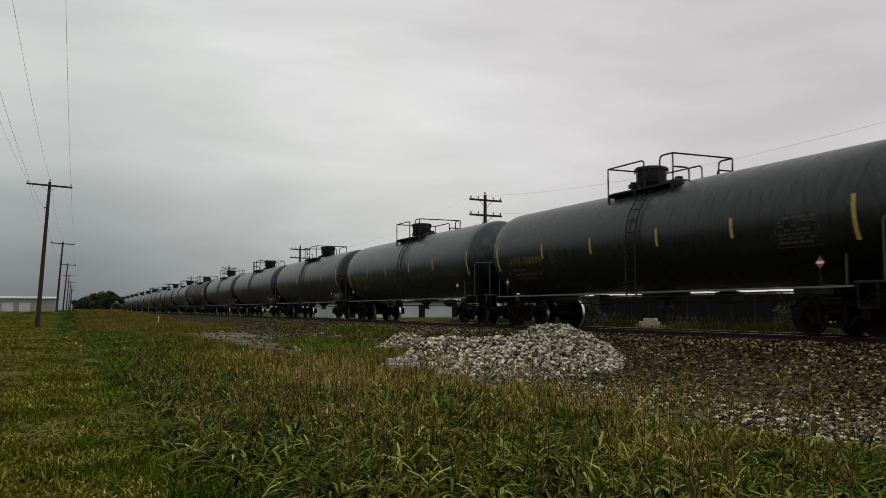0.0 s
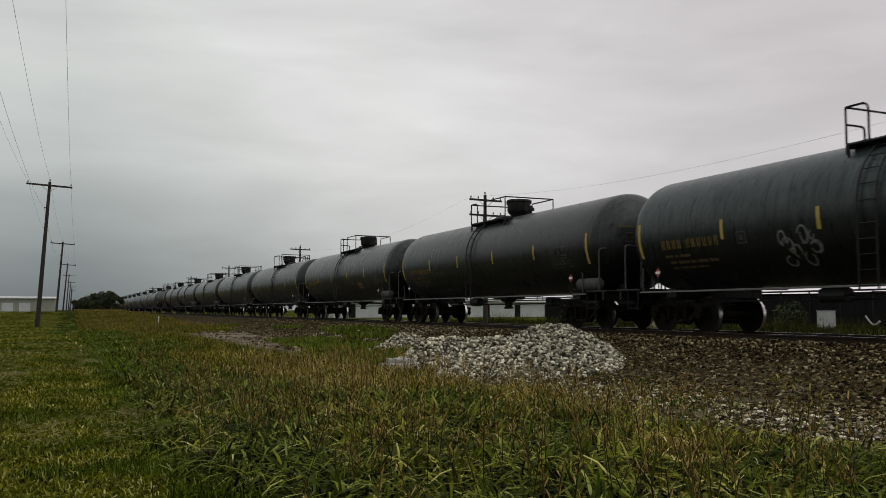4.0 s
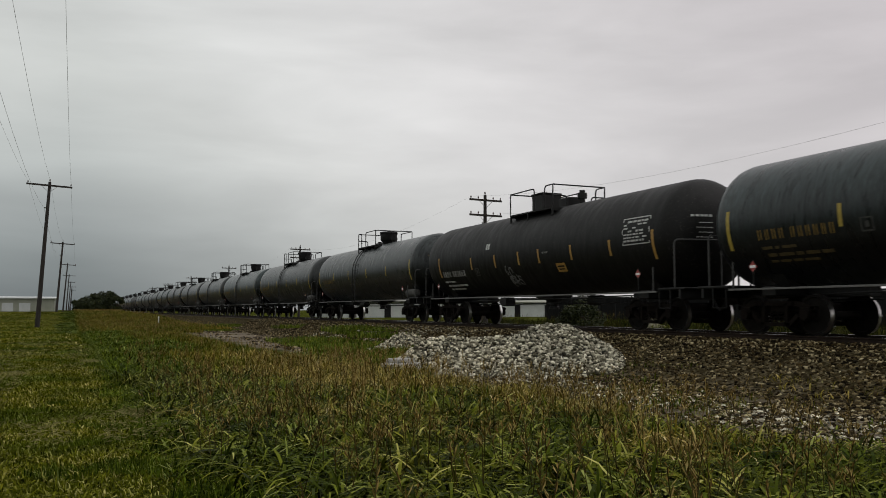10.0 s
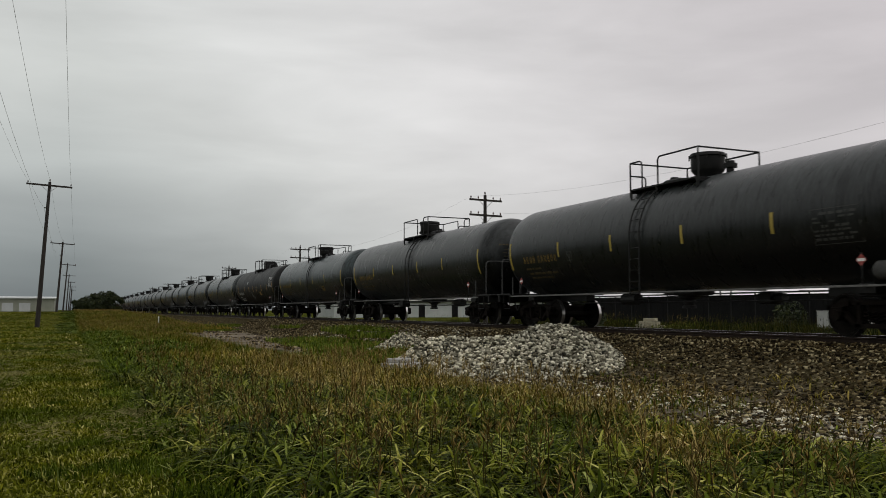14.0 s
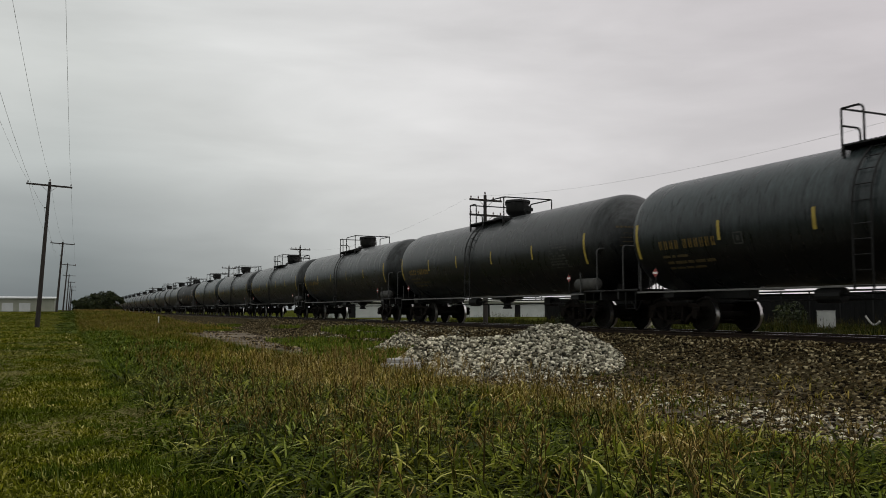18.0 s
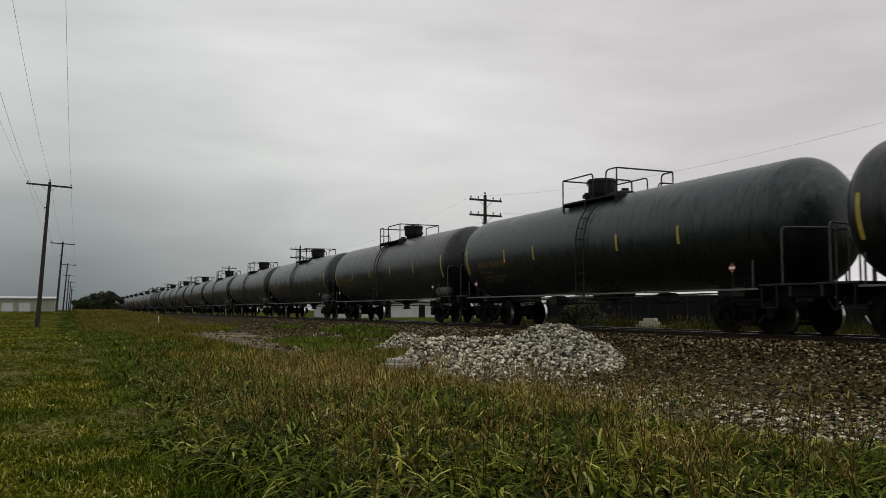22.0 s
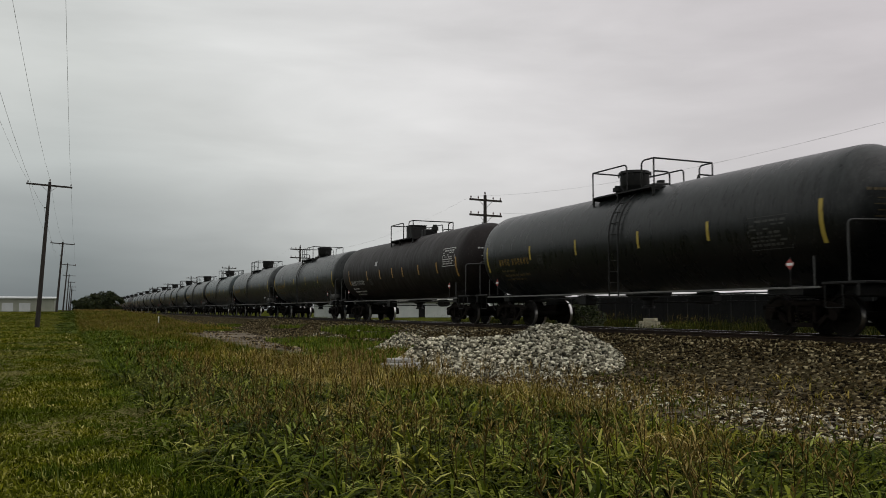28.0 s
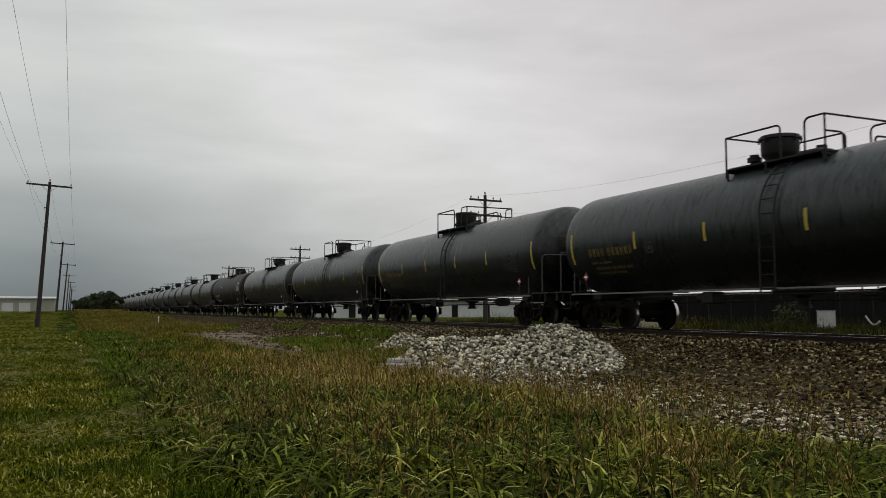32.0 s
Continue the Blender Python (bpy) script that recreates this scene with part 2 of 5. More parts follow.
M_VERGE = island("verge_grass_blade", [(0.0, (0.011, 0.019, 0.001)), (0.5, (0.056, 0.080, 0.004)), (0.9, (0.135, 0.168, 0.014)), (1.0, (0.32, 0.34, 0.11))], 0.75, 0.02, 0.5, (0.62, 0.72, 0.6), (1.2, 1.2, 1.1))
M_SEED = island("reddish_grass_seed_head", [(0.0, (0.085, 0.050, 0.013)), (0.5, (0.18, 0.118, 0.032)), (1.0, (0.38, 0.29, 0.11))], 0.9, 0.03)
M_TONGUE = island("low_weed_blade", [(0.0, (0.024, 0.040, 0.002)), (0.5, (0.075, 0.115, 0.007)), (0.9, (0.165, 0.21, 0.02)), (1.0, (0.34, 0.33, 0.09))], 0.8, 0.08)
M_LAWN = island("mown_grass_blade", [(0.0, (0.013, 0.017, 0.001)), (0.4, (0.074, 0.084, 0.006)), (0.8, (0.175, 0.182, 0.016)), (1.0, (0.50, 0.46, 0.18))], 0.9, 0.0, 0.42, (0.62, 0.74, 0.6), (1.3, 1.2, 1.1))
M_STRAW = island("dry_grass_clipping", [(0.0, (0.12, 0.115, 0.03)), (1.0, (0.36, 0.33, 0.15))], 0.9, 0.0)
M_LEAF = island("weed_leaf", [(0.0, (0.010, 0.015, 0.002)), (0.5, (0.022, 0.026, 0.004)), (1.0, (0.075, 0.074, 0.014))], 0.8, 0.05, 0.3, (0.5, 0.6, 0.5), (1.3, 1.2, 1.0))
M_TREELEAF = island("tree_leaf", [(0.0, (0.010, 0.016, 0.005)), (0.6, (0.026, 0.036, 0.009)), (1.0, (0.06, 0.07, 0.016))], 0.6, 0.3)
M_BARK = simple("bark", (0.04, 0.032, 0.025), (0.10, 0.08, 0.06), 6, 0.9)
M_CONC = simple("pale_concrete", (0.30, 0.29, 0.27), (0.46, 0.45, 0.42), 5, 0.9)
M_SIDING = simple("beige_metal_siding", (0.20, 0.21, 0.165), (0.29, 0.295, 0.235), 0.6, 0.6)
M_ROOFW = simple("white_metal_roof", (0.62, 0.63, 0.63), (0.76, 0.77, 0.77), 0.5, 0.5)
M_DOORW = simple("white_door_paint", (0.42, 0.43, 0.43), (0.52, 0.53, 0.53), 0.8, 0.5)
M_DARKWALL = simple("dark_grey_corrugated_wall", (0.008, 0.008, 0.008), (0.018, 0.018, 0.018), 0.7, 0.9, spec=0.04)
M_CABINET = simple("pale_grey_cabinet_paint", (0.30, 0.31, 0.30), (0.42, 0.42, 0.40), 3, 0.6)
M_WOODPALE = simple("weathered_pale_timber", (0.28, 0.25, 0.17), (0.45, 0.41, 0.30), 5, 0.85)


# ---- mesh helpers ----
class Build:
    """Collects plain solids into one mesh."""

    def __init__(self):
        self.v, self.f, self.mi, self.cur = [], [], [], 0

    def add(self, verts, faces):
        k = len(self.v)
        self.v.extend(verts)
        for f in faces:
            self.f.append(tuple(i + k for i in f))
            self.mi.append(self.cur)
        return self

    def box(self, x0, y0, z0, x1, y1, z1, bev=0.0):
        if bev <= 0:
            v = [(x, y, z) for z in (z0, z1) for y in (y0, y1) for x in (x0, x1)]
            return self.add(v, [(0, 2, 3, 1), (4, 5, 7, 6), (0, 1, 5, 4), (2, 6, 7, 3), (0, 4, 6, 2), (1, 3, 7, 5)])
        b = bev
        v = []
        for z, i in ((z0, b), (z0 + b, 0), (z1 - b, 0), (z1, b)):
            v += [(x0 + i, y0 + i, z), (x1 - i, y0 + i, z), (x1 - i, y1 - i, z), (x0 + i, y1 - i, z)]
        f = [(3, 2, 1, 0), (12, 13, 14, 15)]
        for r in range(3):
            for s in range(4):
                a, c = r * 4 + s, r * 4 + (s + 1) % 4
                f.append((a, c, c + 4, a + 4))
        return self.add(v, f)

    def cyl(self, p, q, r, seg=10, r2=None, cap=True):
        p, q = Vector(p), Vector(q)
        d = (q - p).normalized()
        a = d.orthogonal().normalized()
        c = d.cross(a)
        r2 = r if r2 is None else r2
        v = []
        for o, rr in ((p, r), (q, r2)):
            for i in range(seg):
                t = 2 * math.pi * i / seg
                v.append(tuple(o + (a * math.cos(t) + c * math.sin(t)) * rr))
        f = [(i, (i + 1) % seg, seg + (i + 1) % seg, seg + i) for i in range(seg)]
        if cap:
            f += [tuple(range(seg - 1, -1, -1)), tuple(range(seg, 2 * seg))]
        return self.add(v, f)

    def tube(self, pts, r, seg=8):
        """A pipe along a line of points."""
        pts = [Vector(p) for p in pts]
        v, f = [], []
        n = len(pts)
        ref = None
        for i, p in enumerate(pts):
            d = (pts[min(i + 1, n - 1)] - pts[max(i - 1, 0)]).normalized()
            if ref is None:
                ref = d.orthogonal().normalized()
            a = (ref - d * ref.dot(d)).normalized()
            ref = a
            c = d.cross(a)
            for s in range(seg):
                t = 2 * math.pi * s / seg
                v.append(tuple(p + (a * math.cos(t) + c * math.sin(t)) * r))
        for i in range(n - 1):
            for s in range(seg):
                f.append((i * seg + s, i * seg + (s + 1) % seg, (i + 1) * seg + (s + 1) % seg, (i + 1) * seg + s))
        f += [tuple(range(seg - 1, -1, -1)), tuple(range((n - 1) * seg, n * seg))]
        return self.add(v, f)

    def lathe(self, profile, axis="y", seg=32, at=(0, 0, 0), cap=True):
        """Turn a profile of (radius, along) round an axis."""
        v, f = [], []
        for r, s in profile:
            for i in range(seg):
                t = 2 * math.pi * i / seg
                c, q = r * math.cos(t), r * math.sin(t)
                w = {"y": (c, s, q), "x": (s, c, q), "z": (c, q, s)}[axis]
                v.append((w[0] + at[0], w[1] + at[1], w[2] + at[2]))
        for k in range(len(profile) - 1):
            for i in range(seg):
                j = (i + 1) % seg
                f.append((k * seg + i, k * seg + j, (k + 1) * seg + j, (k + 1) * seg + i))
        if cap:
            f += [tuple(range(seg - 1, -1, -1)), tuple(range((len(profile) - 1) * seg, len(profile) * seg))]
        return self.add(v, f)

    def mesh(self, name, mats, smooth=0.0):
        me = bpy.data.meshes.new(name)
        me.from_pydata(self.v, [], self.f)
        for m in (mats if isinstance(mats, (list, tuple)) else [mats]):
            me.materials.append(m)
        me.polygons.foreach_set("material_index", self.mi)
        bm = bmesh.new()
        bm.from_mesh(me)
        bmesh.ops.recalc_face_normals(bm, faces=bm.faces)
        bm.to_mesh(me)
        bm.free()
        if smooth > 0:
            me.shade_smooth()
            me.set_sharp_from_angle(angle=radians(smooth))
        return me


def part(name, bd, material, parent, label="", smooth=0.0):
    me = bd if isinstance(bd, bpy.types.Mesh) else bd.mesh(name, material, smooth)
    ob = new(name, me)
    ob.parent = parent
    if label:
        tagged(ob, label)
    return ob


def bend(a, corner, b, r, steps=5):
    """Points of a rounded corner between a and b."""
    a, k, b = Vector(a), Vector(corner), Vector(b)
    p, q = k + (a - k).normalized() * r, k + (b - k).normalized() * r
    return [p.lerp(k, t).lerp(k.lerp(q, t), t) for t in [i / steps for i in range(steps + 1)]]


# ---- the ground ----
def smooth(a, b, x):
    t = min(1.0, max(0.0, (x - a) / (b - a)))
    return t * t * (3 - 2 * t)


def bank_z(x, y):
    """The field rises gently towards the far road."""
    return 1.15 * smooth(84, 140, y) * (1 - smooth(7.5, 12.5, x))


def ground_z(x, y):
    z = 0.735 * smooth(11.0, 14.1, x) - 0.455 * smooth(17.7, 20.6, x)
    z += 0.035 * noise.noise((x * 0.35, y * 0.35, 1.7)) * (1 - smooth(11, 14, x) + smooth(19, 22, x))
    return z + bank_z(x, y)


def axis_steps(parts):
    out = []
    for a, b, d in parts:
        n = max(1, round((b - a) / d))
        out += [a + (b - a) * i / n for i in range(n)]
    return out + [parts[-1][1]]


def make_ground():
    xs = axis_steps([(-2500, -200, 460), (-200, -20, 30), (-20, 0, 2), (0, 24, 0.4), (24, 60, 4), (60, 200, 35), (200, 2500, 460)])
    ys = axis_steps([(-900, -20, 110), (-20, 0, 4), (0, 40, 0.8), (40, 120, 2), (120, 150, 4), (150, 400, 20), (400, 1000, 100), (1000, 3600, 520)])
    verts = [(x, y, ground_z(x, y)) for y in ys for x in xs]
    w = len(xs)
    faces = [(j * w + i, j * w + i + 1, (j + 1) * w + i + 1, (j + 1) * w + i) for j in range(len(ys) - 1) for i in range(w - 1)]
    me = bpy.data.meshes.new("ground")
    me.from_pydata(verts, [], faces)
    m, nd, lk, b = base_mat("turf_dirt_and_gravel", 1.0, 0, 0.0)
    tc = nd.new("ShaderNodeTexCoord")
    sep = nd.new("ShaderNodeSeparateXYZ")
    lk.new(tc.outputs["Object"], sep.inputs[0])
    wob = noise_of(nd, lk, 0.5, 4)
    wx = nd.new("ShaderNodeMath")
    wx.operation = "MULTIPLY_ADD"
    wx.inputs[1].default_value = 3.2
    lk.new(wob.outputs["Fac"], wx.inputs[0])
    lk.new(sep.outputs["X"], wx.inputs[2])          # x plus a ragged 0 to 3.2
    big = noise_of(nd, lk, 0.3, 6, None, 'Object', 0.65)
    fine = noise_of(nd, lk, 9, 6, None, 'Object', 0.7)
    pebble = nd.new("ShaderNodeTexVoronoi")
    pebble.inputs["Scale"].default_value = 16
    lk.new(tc.outputs["Object"], pebble.inputs["Vector"])
    # turf kept dark: the shade between the blades is in its colour
    shaded_turf = ramp_of(nd, [(0.38, (0.010, 0.016, 0.002)), (0.46, (0.034, 0.043, 0.005)), (0.54, (0.066, 0.072, 0.012)), (0.62, (0.16, 0.145, 0.06))])
    mixn = nd.new("ShaderNodeMath")
    mixn.operation = "MULTIPLY_ADD"
    mixn.inputs[1].default_value = 0.5
    lk.new(fine.outputs["Fac"], mixn.inputs[0])
    half = nd.new("ShaderNodeMath")
    half.operation = "MULTIPLY"
    half.inputs[1].default_value = 0.5
    lk.new(big.outputs["Fac"], half.inputs[0])
    lk.new(half.outputs[0], mixn.inputs[2])
    lk.new(mixn.outputs[0], shaded_turf.inputs["Fac"])
    dirt = ramp_of(nd, [(0.38, (0.065, 0.053, 0.040)), (0.5, (0.155, 0.128, 0.096)), (0.62, (0.27, 0.235, 0.185))])
    lk.new(mixn.outputs[0], dirt.inputs["Fac"])
    stone = ramp_of(nd, [(0.1, (0.016, 0.012, 0.006)), (0.5, (0.05, 0.04, 0.02)), (0.9, (0.12, 0.10, 0.06))])
    lk.new(pebble.outputs["Color"], stone.inputs["Fac"])

    def zone(edge, soft):
        z = nd.new("ShaderNodeMapRange")
        z.inputs["From Min"].default_value, z.inputs["From Max"].default_value = edge - soft, edge + soft
        lk.new(wx.outputs[0], z.inputs["Value"])
        return z

    def blend(fac, a, bb):
        mx = nd.new("ShaderNodeMix")
        mx.data_type = "RGBA"
        lk.new(fac, mx.inputs["Factor"])
        lk.new(a, mx.inputs["A"])
        lk.new(bb, mx.inputs["B"])
        return mx.outputs["Result"]

    c = blend(zone(8.6, 0.5).outputs[0], shaded_turf.outputs["Color"], dirt.outputs["Color"])
    c = blend(zone(12.6, 0.8).outputs[0], c, stone.outputs["Color"])
    c = blend(zone(22.0, 0.8).outputs[0], c, shaded_turf.outputs["Color"])
    lk.new(c, b.inputs["Base Color"])
    bump_of(nd, lk, fine.outputs["Fac"], b, 0.5, 0.03)
    me.materials.append(m)
    me.shade_smooth()
    tagged(new("ground", me), "grassy field with a dirt strip beside the railway", "ground", kind="structure")


make_ground()


# ---- the track ----
def make_track():
    track = new("railway_track")
    track.location = (TRACK_X, 0, 0)
    tagged(track, "single railway track with worn steel rails on wooden ties", "railway track", kind="structure")
    prof = [(-0.07, 0), (0.07, 0), (0.07, 0.02), (0.012, 0.045), (0.012, 0.13), (0.036, 0.145), (0.036, 0.175), (0.028, 0.182), (-0.028, 0.182), (-0.036, 0.175), (-0.036, 0.145), (-0.012, 0.13), (-0.012, 0.045), (-0.07, 0.02)]
    for sx in (-0.753, 0.753):
        bd = Build()
        k = len(prof)
        z0 = RAIL_Z - 0.182
        bd.add([(sx + px, y, z0 + pz) for y in (-480, 900) for px, pz in prof], [])
        for i in range(k):
            j = (i + 1) % k
            bd.cur = 1 if i in (6, 7, 8) else 0
            bd.f.append((i, j, j + k, i + k))
            bd.mi.append(bd.cur)
        me = bd.mesh("rail", [M_RAIL, M_RAILTOP])
        part("rail", me, None, track, "rusty steel rail with a bright worn head")
    tie = Build().box(-1.3, -0.115, RAIL_Z - 0.36, 1.3, 0.115, RAIL_Z - 0.184, 0.012).mesh("tie", M_TIE)
    y = 3.0
    i = 0
    while i < 200:
        o = part("tie", tie, None, track)
        o.location = (random.uniform(-0.04, 0.04), y, 0)
        o.rotation_euler.z = random.uniform(-0.012, 0.012)
        y += 0.5
        i += 1
    rest = Build()
    yy = y
    while yy < 420:
        rest.box(-1.3, yy - 0.115, RAIL_Z - 0.36, 1.3, yy + 0.115, RAIL_Z - 0.184)
        yy += 0.5
    yy = 2.5
    while yy > -440:
        rest.box(-1.3, yy - 0.115, RAIL_Z - 0.36, 1.3, yy + 0.115, RAIL_Z - 0.184)
        yy -= 0.5
    tagged(part("ties", rest, M_TIE, track), kind="stuff")


make_track()

ICO_V = [(0, 0, -1), (0.72, -0.53, -0.45), (-0.28, -0.85, -0.45), (-0.89, 0, -0.45), (-0.28, 0.85, -0.45), (0.72, 0.53, -0.45),
         (0.28, -0.85, 0.45), (-0.72, -0.53, 0.45), (-0.72, 0.53, 0.45), (0.28, 0.85, 0.45), (0.89, 0, 0.45), (0, 0, 1)]
ICO_F = [(0, 1, 2), (1, 0, 5), (0, 2, 3), (0, 3, 4), (0, 4, 5), (1, 5, 10), (2, 1, 6), (3, 2, 7), (4, 3, 8), (5, 4, 9),
         (1, 10, 6), (2, 6, 7), (3, 7, 8), (4, 8, 9), (5, 9, 10), (6, 10, 11), (7, 6, 11), (8, 7, 11), (9, 8, 11), (10, 9, 11)]


def rocks_mesh(name, places, mat, rng):
    """Angular stones, one at each (x, y, z, size)."""
    iv = np.array(ICO_V)
    fa = np.array(ICO_F)
    vs, fs = [], []
    for k, (x, y, z, s) in enumerate(places):
        v = iv * (1 + rng.uniform(-0.48, 0.42, (12, 1)))
        a = rng.uniform(0, 6.28)
        q = rng.uniform(-0.6, 0.6)
        ca, sa, cq, sq = math.cos(a), math.sin(a), math.cos(q), math.sin(q)
        v = v * np.array([rng.uniform(0.8, 1.3), rng.uniform(0.6, 0.9), rng.uniform(0.5, 0.8)]) * s
        v = v @ np.array([[1, 0, 0], [0, cq, sq], [0, -sq, cq]]) @ np.array([[ca, sa, 0], [-sa, ca, 0], [0, 0, 1]])
        vs.append(v + np.array([x, y, z]))
        fs.append(fa + 12 * k)
    me = bpy.data.meshes.new(name)
    me.from_pydata(np.concatenate(vs).tolist(), [], np.concatenate(fs).tolist())
    me.materials.append(mat)
    return me


def make_ballast():
    rng = np.random.default_rng(5)
    step = 2.0
    tiles = []
    for k in range(4):
        pl = []
        for _ in range(1800):
            x = 10.9 + 3.5 * rng.random() ** 0.8
            pl.append((x, rng.uniform(-step / 2, step / 2), ground_z(x, 50) + rng.uniform(-0.02, 0.035), rng.uniform(0.020, 0.046)))
        for _ in range(260):
            x = rng.uniform(14.4, 19.0)
            pl.append((x, rng.uniform(-step / 2, step / 2), ground_z(x, 50) + rng.uniform(0, 0.03), rng.uniform(0.03, 0.06)))
        for _ in range(620):
            x = rng.uniform(14.2, 15.12) if rng.random() < 0.6 else rng.uniform(15.22, 16.5)
            pl.append((x, rng.uniform(-step / 2, step / 2), ground_z(x, 50) + rng.uniform(0.0, 0.07), rng.uniform(0.028, 0.055)))
        tiles.append(rocks_mesh("ballast", pl, M_STONE, rng))
    for i in range(33):
        o = new("ballast", tiles[(i * 7 + i // 4) % 4])
        o.location = (0, 3 + i * step, 0)
        tagged(o, "rusty brown and grey crushed stone ballast along the track", "ballast", "ballast", "stuff")
    # pale stones strewn over the dirt strip
    pl = []
    dark = []
    for _ in range(13000):
        y = rng.uniform(4.5, 17)
        x = rng.normal(9.4 + 0.02 * y, 1.0) if rng.random() < 0.5 else rng.uniform(7.2, 11.4)
        if 6.6 < x < 12.0 and noise.noise((x * 0.9, y * 0.5, 4.0)) > -0.4:
            (pl if rng.random() < 0.3 * math.exp(-((x - 9.0) / 1.1) ** 2) else dark).append((x, y, ground_z(x, y) + 0.005, rng.uniform(0.016, 0.048)))
    for _ in range(2600):
        x, y = rng.uniform(11.2, 14.3), rng.uniform(21, 44)
        if noise.noise((x * 0.8, y * 0.4, 3.0)) > -0.15:
            pl.append((x, y, ground_z(x, y) + 0.02, rng.uniform(0.02, 0.05)))
    for _ in range(3000):
        y = rng.uniform(24, 62)
        x = rng.uniform(7.4, 11.6)
        if noise.noise((x * 0.6, y * 0.25, 8.0)) > -0.1:
            dark.append((x, y, ground_z(x, y) + 0.005, rng.uniform(0.025, 0.075)))
    tagged(new("loose_gravel", rocks_mesh("loose_gravel", dark, M_STONE, rng)), "brown and grey loose gravel strewn over the dirt", "gravel", kind="stuff")
    tagged(new("loose_gravel", rocks_mesh("loose_gravel", pl, M_STONE_W, rng)), "pale loose gravel strewn over the dirt", "gravel", kind="stuff")


make_ballast()


# each heap is a set of short ridges from one point to another, with height and the reach of the slope
HEAP = ((10.72, 18.30, 11.35, 17.98, 1.09, 1.9), (8.3, 19.6, 10.1, 18.7, 0.80, 0.95), (8.8, 18.5, 10.2, 17.7, 0.5, 1.2))
HEAP_FAR = ((11.25, 29.35, 11.65, 29.2, 0.60, 0.95),)


def pile_h(x, y, ridges=HEAP + HEAP_FAR):
    h = 0.0
    for ax, ay, bx, by, hh, r in ridges:
        ex, ey = bx - ax, by - ay
        t = min(1.0, max(0.0, ((x - ax) * ex + (y - ay) * ey) / (ex * ex + ey * ey)))
        d = math.hypot(x - ax - t * ex, y - ay - t * ey) / r
        if d < 1.15:
            h = max(h, hh * (1.04 - math.sqrt(d * d + 0.006)))
    h -= max(0.0, ground_z(x, y) - 0.02)
    return max(0.0, h) if h <= 0.03 else h + 0.05 * noise.noise((x * 1.4, y * 1.4, 6.0))


# dark mound colour paints in the shade in the gaps between stones
M_GRIT_SHADE = simple("grit_with_gap_shade", (0.018, 0.016, 0.012), (0.05, 0.046, 0.036), 9, 0.95)


def make_pile(ridges, cx, cy, reach, count, seed, label):
    rng = np.random.default_rng(seed)
    pile = new("stone_pile")
    pile.location = (cx, cy, 0)
    tagged(pile, label, "stone pile", "stone piles")
    n = 46
    v = []
    for j in range(n):
        for i in range(n):
            x, y = -reach + 2 * reach * i / (n - 1), -reach + 2 * reach * j / (n - 1)
            h = pile_h(x + cx, y + cy, ridges)
            v.append((x, y, ground_z(x + cx, y + cy) + h - (0.10 if h <= 0 else 0.05) + 0.03 * noise.noise((x * 3, y * 3, 0))))
    bd = Build().add(v, [(j * n + i, j * n + i + 1, (j + 1) * n + i + 1, (j + 1) * n + i) for j in range(n - 1) for i in range(n - 1)])
    part("mound", bd, M_GRIT_SHADE, pile, smooth=60)
    pl = []
    while len(pl) < count:
        x, y = rng.uniform(-reach, reach, 2)
        h = pile_h(x + cx, y + cy, ridges)
        near = h <= 0.02 and pile_h(x * 0.8 + cx, y * 0.8 + cy, ridges) > 0.02
        if h > 0.02 or (near and rng.random() < 0.25 and y < reach * 0.3 and x < 0.4):
            pl.append((x, y, ground_z(x + cx, y + cy) + h + rng.uniform(-0.05, 0.07), 0.026 + 0.038 * rng.random() ** 1.4))
    o = part("gravel", rocks_mesh("gravel", pl, M_STONE_W, rng), None, pile)
    tagged(o, "angular pale grey stones", kind="stuff")


make_pile(HEAP, 10.1, 18.6, 3.6, 9500, 8, "heaped pile of pale grey crushed stone on the ground")
make_pile(HEAP_FAR, 11.25, 29.3, 1.6, 1200, 9, "small low pile of pale crushed stone beside the weeds")


# ---- power lines ----
def pole_proto(height, arms, label):
    """A wooden pole; arms: heights of its cross-arms below the top."""
    pole = new("utility_pole")
    tagged(pole, label, "utility pole", "power line poles")
    bd = Build()
    steps = 9
    bd.lathe([(0.20 - 0.08 * k / steps, -0.3 + (height + 0.3) * k / steps) for k in range(steps + 1)], "z", 12)
    part("shaft", bd, M_POLE, pole, smooth=40)
    for a in arms:
        z = height - a
        half = 1.8 if len(arms) == 1 else 1.5
        arm = part("cross_arm", Build().box(-half, -0.16, z - 0.075, half, -0.05, z + 0.075, 0.01), M_POLE, pole)
        for sx in (-1.68, 1.68) if len(arms) == 1 else (-1.38, -0.7, 0.7, 1.38):
            ins = Build().lathe([(0.02, 0), (0.02, 0.06), (0.06, 0.07), (0.055, 0.11), (0.04, 0.12), (0.065, 0.135), (0.05, 0.18), (0.03, 0.22), (0.0, 0.225)], "z", 10, (sx, -0.105, z + 0.06))
            part("insulator", ins, M_GLASSY, arm, smooth=50)
        for sx in (-0.6, 0.6):
            part("brace", Build().cyl((sx, -0.11, z - 0.06), (0, -0.13, z - 0.62), 0.016, 6), M_GREY, arm)
    top = Build().lathe([(0.02, 0), (0.02, 0.08), (0.06, 0.10), (0.05, 0.16), (0.065, 0.19), (0.045, 0.25), (0.0, 0.27)], "z", 10, (0, 0, height - 0.02))
    part("insulator", top, M_GLASSY, pole, smooth=50)
    part("neutral_bracket", Build().box(-0.28, -0.05, height - 2.3, -0.10, 0.05, height - 2.2), M_GREY, pole)
    return pole


